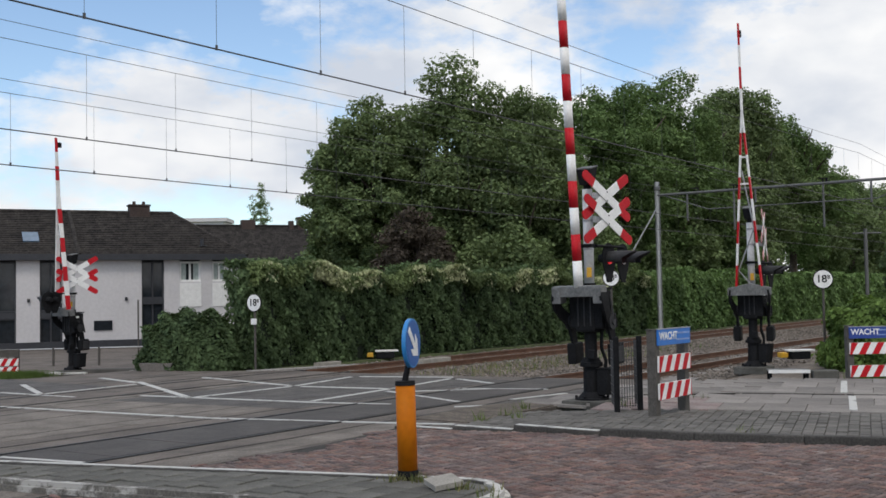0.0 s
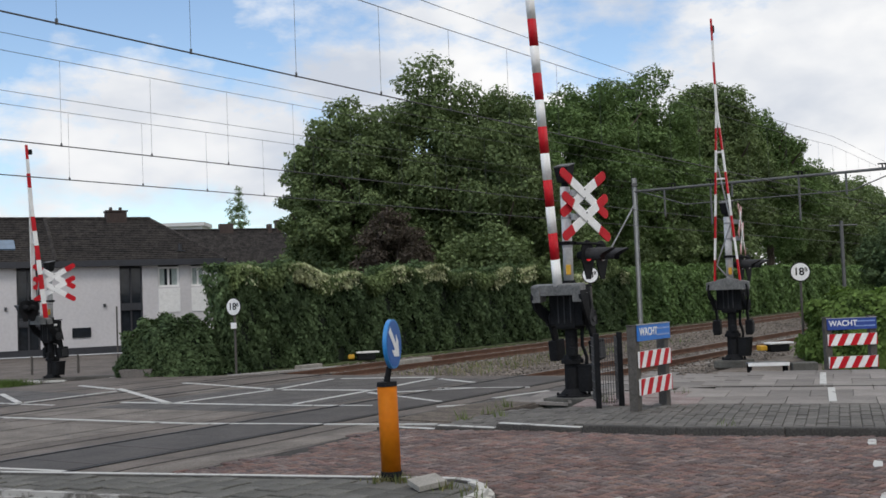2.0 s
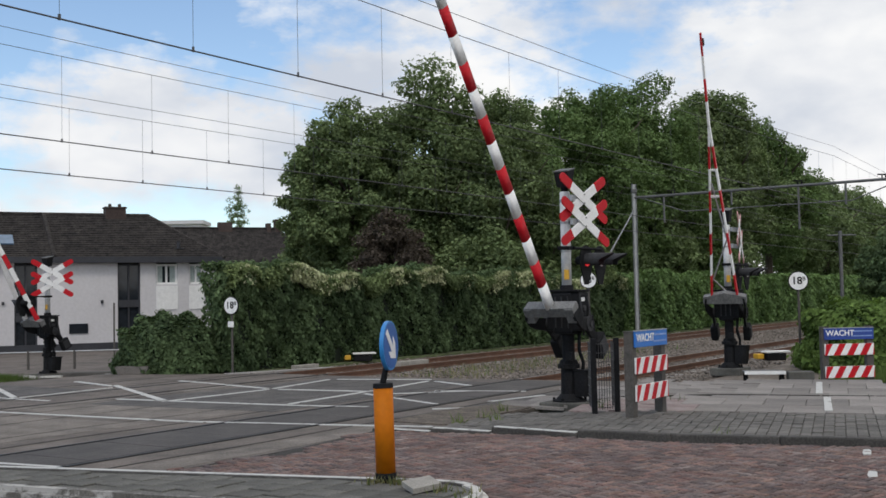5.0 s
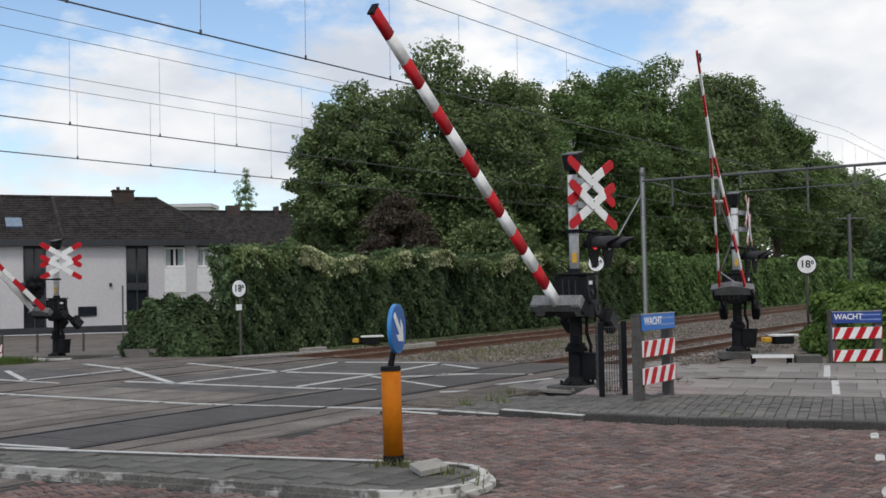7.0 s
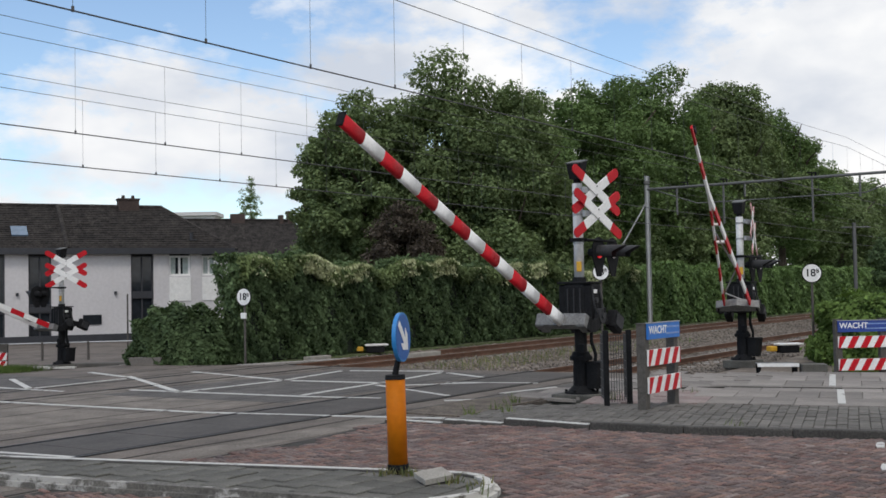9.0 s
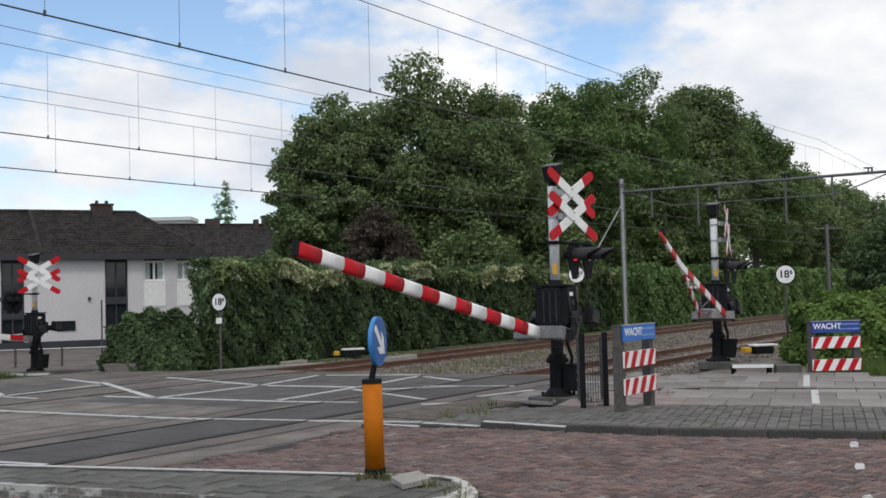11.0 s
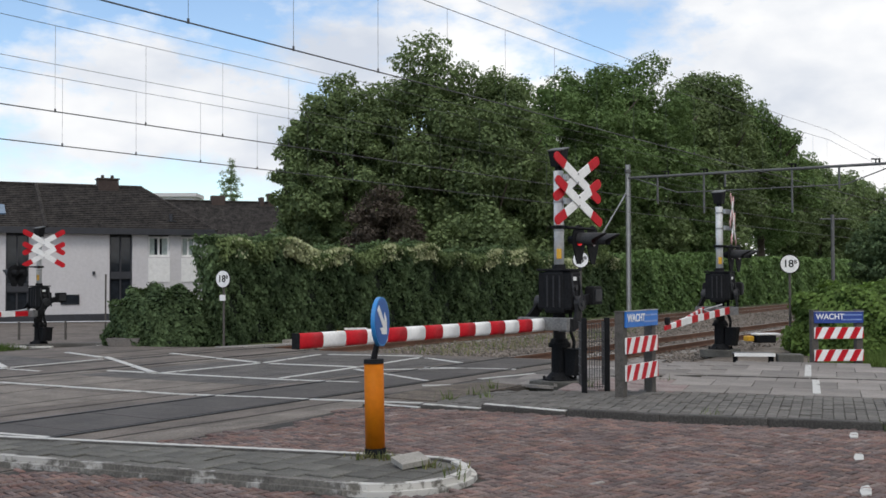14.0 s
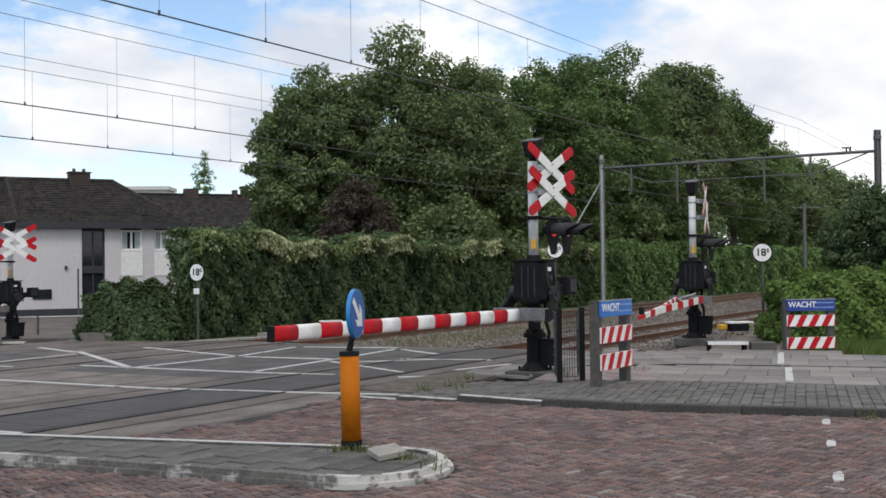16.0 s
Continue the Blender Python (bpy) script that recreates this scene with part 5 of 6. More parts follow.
# ---- houses ----
def house_row():
    turn = 25.0
    base = thing("terraced_house", pose(-17.9, 53.5, -0.5, 0, 0, turn), "white painted terraced houses with dark tiled roof", "house")
    E, R, D = 4.5, 7.05, 8.5
    # front wall in bays, leaving the openings free
    def bay(x0, x1, z0, z1, y=0.0):
        bm = bmesh.new()
        block(bm, ((x0 + x1) / 2, y + 0.15, (z0 + z1) / 2), (x1 - x0, 0.3, z1 - z0))
        part("wall", bm, M_WALL, base, "white painted brick wall")
    cuts = [(-22, -20, 0), (-18, -15, 1), (-13.8, -11.2, 1), (-9.6, -7.6, 0), (-4.4, -2.75, 2), (-1.69, -0.65, 0), (3.11, 4.22, 3), (5.0, 6.08, 4), (6.66, 7.4, 4)]
    x = -26.0
    opens = []
    for a, b, kind in cuts:
        bay(x, a, 0, E - 0.1)
        if kind == 1:
            bay(a, b, 0, 1.4)
            opens.append((a, b, 1.4, E - 0.2))
        elif kind == 4:
            bay(a, b, 0, 3.27)
            opens.append((a, b, 3.27, E - 0.2))
        elif kind == 3:
            bay(a, b, 0, 1.0)
            opens.append((a, b, 1.0, E - 0.2))
        else:
            opens.append((a, b, 0.0, E - 0.2))
        x = b
    bay(x, 8.0, 0, E - 0.1)
    bm = bmesh.new()
    block(bm, (7.85, D / 2, E / 2 - 0.05), (0.3, D - 0.62, E - 0.1))
    block(bm, (-9, D - 0.15, E / 2 - 0.05), (34, 0.3, E - 0.1))
    block(bm, (-25.85, D / 2, E / 2 - 0.05), (0.3, D - 0.62, E - 0.1))
    part("side_wall", bm, M_WALL, base)
    bm = bmesh.new()
    block(bm, (-9, 4, 2.2), (33, 0.1, 4.2))
    part("inside", bm, M_DARKTRIM, base, "dark rooms inside")
    bm = bmesh.new()
    block(bm, (-9, -0.06, 0.22), (34.0, 0.1, 0.44))
    part("plinth", bm, M_DARKTRIM, base, "dark plinth")
    for a, b, z0, z1 in opens:
        w = b - a
        bm = bmesh.new()
        white = z1 - z0 < 1.2
        t = 0.1 if white else 0.07
        for cx in (a + t / 2, b - t / 2, (a + b) / 2):
            block(bm, (cx, 0.16, (z0 + z1) / 2), (t, 0.1, z1 - z0))
        levels = [z0 + t / 2, z1 - t / 2]
        if z1 - z0 > 2:
            levels += [z0 + (z1 - z0) * 0.36, z0 + (z1 - z0) * 0.45]
        for cz in levels:
            block(bm, ((a + b) / 2, 0.17, cz), (w, 0.1, t))
        win = part("window", bm, M_WHITE if white else M_DARKTRIM, base, "white framed window" if white else "tall dark window")
        bm = bmesh.new()
        block(bm, ((a + b) / 2, 0.2, (z0 + z1) / 2), (w, 0.015, z1 - z0))
        part("pane", bm, M_PANE, win)
        if white:
            for cx in (a + 0.2, b - 0.22):
                bm = bmesh.new()
                block(bm, (cx, 0.19, (z0 + z1) / 2), (w * 0.27, 0.02, z1 - z0))
                part("curtain", bm, M_CURTAIN, win, "pale curtain")
            bm = bmesh.new()
            block(bm, ((a + b) / 2, -0.015, 2.6), (w, 0.04, 1.2))
            part("panel", bm, M_WHITE, base, "smooth white panel under the window")
        elif z1 - z0 > 2:
            bm = bmesh.new()
            block(bm, ((a + b) / 2, 0.1, z0 + (z1 - z0) * 0.4), (w, 0.06, 0.32))
            part("spandrel", bm, M_DARKTRIM, base)
    bm = bmesh.new()
    block(bm, (1.24, -0.02, 1.16), (0.88, 0.05, 0.48))
    part("small_window", bm, M_PANE, base, "small dark window")
    for x in (2.35, -2.2):
        bm = bmesh.new()
        block(bm, (x, -0.05, 2.45), (0.12, 0.1, 0.16))
        part("wall_lamp", bm, M_DARKTRIM, base)
    # fascia and roof with rows of tiles
    bm = bmesh.new()
    block(bm, (-9.0, -0.3, E + 0.02), (34.8, 0.12, 0.3))
    block(bm, (-9.0, -0.12, E - 0.1), (34.4, 0.4, 0.06))
    block(bm, (8.35, D / 2, E + 0.02), (0.12, D + 0.7, 0.3))
    part("fascia", bm, M_DARKTRIM, base, "dark fascia board")
    half = D / 2 + 0.35
    rx = 5.5
    rows = 24
    bm = bmesh.new()
    rod(bm, (-26.4, D / 2, R + 0.02), (rx, D / 2, R + 0.02), 0.11, n=8)
    rod(bm, (0.1, -0.35, E + 0.13), (0.1, D / 2, R + 0.03), 0.11, n=8)
    rod(bm, (8.4, -0.35, E + 0.1), (rx, D / 2, R), 0.09, n=8)
    roof = part("roof", bm, M_ROOF, base, "dark brown tiled hip roof")
    for side in (0, 1):
        for i in range(rows):
            u0, u1 = i / rows, (i + 1) / rows
            def edge(u, lift):
                y = -0.35 + half * u if side == 0 else D + 0.35 - half * u
                right = 8.4 - (8.4 - rx) * u
                return y, E + 0.1 + (R - E - 0.1) * u + lift, right
            y0, z0, r0 = edge(u0, 0.05)
            y1, z1, r1 = edge(u1, 0.0)
            low = edge(u0, -0.02)[1]
            bm = bmesh.new()
            v = [bm.verts.new(q) for q in ((-26.4, y0, z0), (r0, y0, z0), (r1, y1, z1), (-26.4, y1, z1), (-26.4, y0, low), (r0, y0, low))]
            bm.faces.new(v[:4])
            bm.faces.new((v[4], v[5], v[1], v[0]))
            bmesh.ops.recalc_face_normals(bm, faces=bm.faces)
            part("roof_course", bm, M_ROOF, roof)
    bm = bmesh.new()
    for i in range(rows):
        u0, u1 = i / rows, (i + 1) / rows
        x0, x1 = 8.4 - (8.4 - rx) * u0, 8.4 - (8.4 - rx) * u1
        z0, z1 = E + 0.1 + (R - E - 0.1) * u0, E + 0.1 + (R - E - 0.1) * u1
        v = [bm.verts.new(q) for q in ((x0, -0.35 + half * u0, z0 + 0.035), (x0, D + 0.35 - half * u0, z0 + 0.035), (x1, D + 0.35 - half * u1, z1), (x1, -0.35 + half * u1, z1))]
        bm.faces.new(v)
    bmesh.ops.recalc_face_normals(bm, faces=bm.faces)
    part("hip_slope", bm, M_ROOF, roof, "tiled hip end")
    bm = bmesh.new()
    block(bm, (3.7, D / 2, R + 0.1), (1.05, 0.8, 0.66), bevel=0.02)
    block(bm, (3.7, D / 2, R + 0.42), (1.15, 0.9, 0.07))
    ch = part("chimney", bm, M_BRICKRED, base, "brown brick chimney")
    for x in (3.45, 3.95):
        bm = bmesh.new()
        rod(bm, (x, D / 2, R + 0.44), (x, D / 2, R + 0.64), 0.1, 0.08, 10)
        part("chimney_pot", bm, M_BRICKRED, ch)
    bm = bmesh.new()
    block(bm, (0, 0, 0.06), (0.75, 1.0, 0.08))
    part("skylight", bm, M_SKYLIGHT, roof, "small skylight", at=pose(-2.0, 1.4, E + 1.02, 29, 0, 0))
    bm = bmesh.new()
    rod(bm, (6.3, 0.7, E + 0.6), (6.3, 0.7, E + 1.0), 0.09, n=10)
    block(bm, (6.3, 0.55, E + 0.62), (0.4, 0.3, 0.05))
    part("roof_vent", bm, M_DARKTRIM, roof)
    return base


M_CURTAIN = mat("pale green-grey curtain", (0.4, 0.46, 0.44), 0.9, 0, 0.2, 30, 8, 0.1)
M_SKYLIGHT = mat("skylight glass", (0.1, 0.16, 0.24), 0.1, 0, 0.1, 5, 1, 0)
house_row()


def back_house():
    ob = thing("back_house", pose(-14.2, 76, -0.2, 0, 0, 20), "brown brick house with a steep dark roof", "house")
    bm = bmesh.new()
    block(bm, (2.5, 4, 2.3), (9.4, 7.0, 4.6))
    part("wall", bm, M_BRICKRED, ob, "brown brick wall")
    rows = 16
    bm = bmesh.new()
    rod(bm, (-2.4, 4.1, 7.42), (5.4, 4.1, 7.42), 0.1, n=8)
    roof = part("roof", bm, M_ROOF, ob, "dark tiled roof")
    for i in range(rows):
        u0, u1 = i / rows, (i + 1) / rows
        for e in (0, 1):
            y0, y1 = (0.2 + 3.9 * u0, 0.2 + 3.9 * u1) if e == 0 else (7.9 - 3.8 * u0, 7.9 - 3.8 * u1)
            y1 += (y1 - y0) * 0.5
            z0, z1 = 4.5 + 2.9 * u0, 4.5 + 2.9 * (u1 + 0.5 / rows)
            bm = bmesh.new()
            v = [bm.verts.new(q) for q in ((-2.4, y0, z0 + 0.03), (8.0 - 2.6 * u0, y0, z0 + 0.03), (8.0 - 2.6 * u1, y1, z1 - 0.02), (-2.4, y1, z1 - 0.02))]
            bm.faces.new(v)
            bmesh.ops.recalc_face_normals(bm, faces=bm.faces)
            part("roof_course", bm, M_ROOF, roof)
    bm = bmesh.new()
    v = [bm.verts.new(q) for q in ((8.0, 0.2, 4.5), (8.0, 7.9, 4.5), (5.4, 4.1, 7.4))]
    bm.faces.new(v)
    v = [bm.verts.new(q) for q in ((-2.2, 0.4, 4.5), (-2.2, 7.7, 4.5), (-2.2, 4.1, 7.36))]
    bm.faces.new(v)
    bmesh.ops.recalc_face_normals(bm, faces=bm.faces)
    part("gable", bm, M_BRICKRED, ob, "brick gable")
    for x, w, h in ((1.4, 1.0, 0.45), (4.6, 0.3, 0.4), (5.3, 0.45, 0.7)):
        bm = bmesh.new()
        block(bm, (x, 4.1, 7.4 + h / 2 - 0.2), (w, 0.7, h + 0.4), bevel=0.02)
        part("chimney", bm, M_BRICKRED, ob, "brown brick chimney")
    far = thing("far_building", pose(-27, 125, 0), "pale flat-roofed building behind the houses", "building")
    bm = bmesh.new()
    block(bm, (0, 0, 5.3), (5, 4, 11.0), bevel=0.05)
    block(bm, (0, 0, 10.9), (5.6, 4.6, 0.4))
    part("wall", bm, M_WALL, far)
    bm = bmesh.new()
    block(bm, (0, -2.02, 10.0), (4.4, 0.06, 0.5))
    part("window", bm, M_PANE, far)


back_house()


# ---- plants ----
def leaf_cloud(points, normals, sizes, rng, droop=0.0, stretch=1.5):
    """Folded leaf cards: two triangles each, turned at random about the given normals."""
    k = len(points)
    nrm = normals + rng.normal(0, 0.55, (k, 3))
    nrm /= np.linalg.norm(nrm, axis=1)[:, None] + 1e-9
    up = rng.normal(0, 1, (k, 3))
    up[:, 2] -= droop
    t = np.cross(nrm, up)
    t /= np.linalg.norm(t, axis=1)[:, None] + 1e-9
    b = np.cross(t, nrm)
    w, h = (sizes * 0.5)[:, None], (sizes * 0.5 * stretch)[:, None]
    lift = nrm * (sizes * 0.12)[:, None]
    v = np.stack([points - b * h, points + t * w + lift, points + b * h, points - t * w + lift], 1).reshape(-1, 3)
    o = np.arange(k)[:, None] * 4
    f = np.concatenate([o + np.array([[0, 1, 2]]), o + np.array([[0, 2, 3]])], 1).reshape(-1, 3)
    return v, f


def quick_mesh(name, v, f, material):
    me = bpy.data.meshes.new(name)
    me.vertices.add(len(v))
    me.vertices.foreach_set("co", np.ascontiguousarray(v, dtype=np.float32).ravel())
    me.loops.add(f.size)
    me.loops.foreach_set("vertex_index", np.ascontiguousarray(f, dtype=np.int32).ravel())
    me.polygons.add(len(f))
    me.polygons.foreach_set("loop_start", np.arange(0, f.size, 3, dtype=np.int32))
    me.update(calc_edges=True)
    me.materials.append(material)
    return me


def tree(x, y, top, radius, low, leaves, material, seed, label, leaf=0.24, squash=1.0, base=-0.3):
    """A tapered trunk with limbs, and a crown of many leaves gathered in uneven clumps."""
    rng = np.random.default_rng(seed)
    ob = thing("tree", pose(x, y, base), label, "tree", "trees behind the hedge")
    height = top - base
    bm = bmesh.new()
    rod(bm, (0, 0, -0.2), (0.1, 0, height * 0.45), radius * 0.075, radius * 0.045, 9)
    rod(bm, (0.1, 0, height * 0.45), (0.0, 0.1, height * 0.8), radius * 0.045, radius * 0.015, 7)
    for i in range(9):
        a = rng.random() * 6.28
        z0 = height * rng.uniform(0.22, 0.6)
        e = Vector((math.cos(a) * radius * 0.7, math.sin(a) * radius * 0.7, z0 + height * rng.uniform(0.08, 0.28)))
        rod(bm, (0.05, 0, z0), e, radius * 0.025, radius * 0.006, 5)
    part("trunk", bm, M_BARK, ob, "brown tapered trunk with limbs")
    mid, half = (top + low) / 2 - base, (top - low) / 2
    count = 150
    d = rng.normal(0, 1, (count, 3))
    d /= np.linalg.norm(d, axis=1)[:, None]
    rr = rng.uniform(0.35, 0.86, count)[:, None]
    shape = np.array([radius, radius, half * 1.12])
    centres = d * rr * shape
    taper = 1 - 0.32 * np.clip(centres[:, 2] / half, 0, 1)
    centres[:, :2] *= taper[:, None]
    centres[:, 2] += mid
    sizes = rng.uniform(0.09, 0.25, count) * radius
    share = sizes ** 2
    pick = rng.choice(count, leaves, p=share / share.sum())
    dd = rng.normal(0, 1, (leaves, 3))
    dd /= np.linalg.norm(dd, axis=1)[:, None]
    lump = 1 + 0.22 * np.sin(dd[:, 0] * 7 + pick) * np.sin(dd[:, 1] * 6 + pick * 2) + 0.15 * np.sin(dd[:, 2] * 9 + pick)
    rad = sizes[pick] * lump * rng.uniform(0.45, 1.08, leaves) ** 0.6
    pts = centres[pick] + dd * rad[:, None] * np.array([1, 1, 0.8 * squash])
    v, f = leaf_cloud(pts, dd + np.array([0, 0, 0.45]), rng.uniform(0.6, 1.25, leaves) * leaf, rng, 0.5)
    crown = new("crown", quick_mesh("crown", v, f, material))
    crown.parent = ob
    tagged(crown, "dense uneven leafy crown")
    return ob


def build_trees():
    tree(18.6, 70.6, 7.4, 3.3, 0.6, 16000, M_LEAF_A, 67, "dark shrubby tree in the shade of the row", 0.18)
    tree(14.0, 64.5, 7.2, 3.3, 0.6, 15000, M_LEAF_A, 68, "dark shrubby tree in the shade of the row", 0.17)
    tree(-4.5, 46.0, 8.6, 1.7, 2.6, 22000, M_LEAF_A, 66, "dark green side crown behind the hedge", 0.106)
    tree(-0.9, 51.5, 8.6, 3.6, 0.8, 22000, M_LEAF_A, 64, "dark green tree in the shade behind the others", 0.17)
    tree(2.2, 52.0, 9.4, 3.4, 0.8, 20000, M_LEAF_A, 65, "dark green tree in the shade behind the others", 0.17)
    tree(7.0, 57.0, 12.3, 3.0, 2.5, 26000, M_LEAF_B, 61, "fresh green broadleaf tree behind the hedge", 0.14)
    tree(11.4, 65.0, 13.0, 3.6, 3.0, 24000, M_LEAF_A, 62, "dark green broadleaf tree in the row behind the hedge", 0.16)
    tree(18.4, 73.0, 15.6, 3.8, 4.0, 24000, M_LEAF_A, 63, "tall dark broadleaf tree in the row behind the hedge", 0.17)
    tree(0.2, 47.0, 11.7, 4.6, 2.0, 83810, M_LEAF_A, 1, "tall dark green broadleaf tree behind the hedge", 0.111)
    tree(-2.9, 45.2, 10.4, 3.0, 2.0, 41905, M_LEAF_A, 2, "dark green broadleaf tree behind the hedge", 0.106)
    tree(-4.0, 46.5, 6.4, 2.0, 1.0, 27115, M_LEAF_A, 3, "low dark green tree behind the hedge", 0.106)
    tree(3.1, 46.4, 11.0, 3.5, 1.8, 49300, M_LEAF_A, 4, "dark green broadleaf tree behind the hedge", 0.106)
    tree(4.6, 54.0, 12.2, 3.6, 2.0, 49300, M_LEAF_B, 5, "fresh green broadleaf tree behind the hedge", 0.120)
    tree(9.3, 59.0, 13.6, 4.2, 2.0, 56695, M_LEAF_B, 6, "fresh green broadleaf tree behind the hedge", 0.126)
    tree(13.8, 66.4, 15.0, 5.2, 3.0, 61625, M_LEAF_B, 7, "tall broadleaf tree in the row behind the hedge", 0.136)
    tree(20.5, 73.2, 15.5, 5.0, 3.0, 54230, M_LEAF_A, 8, "tall broadleaf tree in the row behind the hedge", 0.144)
    tree(25.3, 79.4, 14.9, 4.7, 3.0, 44370, M_LEAF_B, 9, "broadleaf tree in the row along the track", 0.154)
    tree(31.0, 92.0, 13.4, 4.6, 2.0, 34510, M_LEAF_A, 10, "broadleaf tree in the row along the track", 0.174)
    tree(12.4, 63.5, 13.2, 3.6, 2.0, 24000, M_LEAF_B, 24, "fresh green broadleaf tree behind the hedge", 0.16)
    tree(17.3, 70.5, 14.2, 3.6, 2.0, 22000, M_LEAF_A, 25, "broadleaf tree in the row behind the hedge", 0.17)
    tree(36.5, 98.0, 12.0, 4.6, 0.5, 15000, M_LEAF_A, 26, "distant tree along the track", 0.22)
    tree(45.0, 113.0, 12.2, 5.2, 0.5, 14000, M_LEAF_A, 27, "distant tree along the track", 0.26)
    tree(40.0, 108.0, 13.1, 5.0, 1.0, 29580, M_LEAF_A, 11, "distant tree along the track", 0.203)
    tree(50.0, 122.0, 12.7, 6.0, 1.0, 29580, M_LEAF_A, 12, "distant tree along the track", 0.242)
    tree(-1.0, 41.0, 5.2, 1.9, 1.0, 22185, M_LEAF_C, 13, "copper-leaved small tree above the hedge", 0.087)
    tree(2.4, 43.5, 4.6, 2.6, 0.2, 14000, M_LEAF_A, 22, "dark low shrub behind the hedge", 0.120)
    tree(6.8, 51.6, 4.8, 2.8, 0.2, 14000, M_LEAF_A, 23, "dark low shrub behind the hedge", 0.129)
    tree(5.5, 48.0, 5.9, 3.0, 0.6, 27115, M_LEAF_A, 14, "dark shrubby tree above the hedge", 0.116)
    tree(9.6, 60.2, 7.0, 3.8, 0.6, 27115, M_LEAF_A, 15, "dark shrubby tree above the hedge", 0.136)
    tree(16.6, 70.0, 6.9, 4.2, 0.6, 27115, M_LEAF_B, 16, "green shrubby tree along the track", 0.144)
    tree(18.7, 41.6, 4.75, 2.1, 0.3, 32045, M_IVY, 17, "dark leafy shrub tree beside the track", 0.096)
    tree(22.5, 44.5, 5.1, 2.4, 0.3, 27115, M_IVY, 18, "dark leafy shrub tree beside the track", 0.096)
    tree(-16.3, 98.0, 12.7, 1.5, 4.0, 6409, M_LEAF_B, 19, "slender pale birch behind the houses", 0.096)
    tree(-26.0, 132.0, 11.9, 1.6, 5.0, 3697, M_LEAF_B, 20, "thin treetop behind the houses", 0.120)


build_trees()


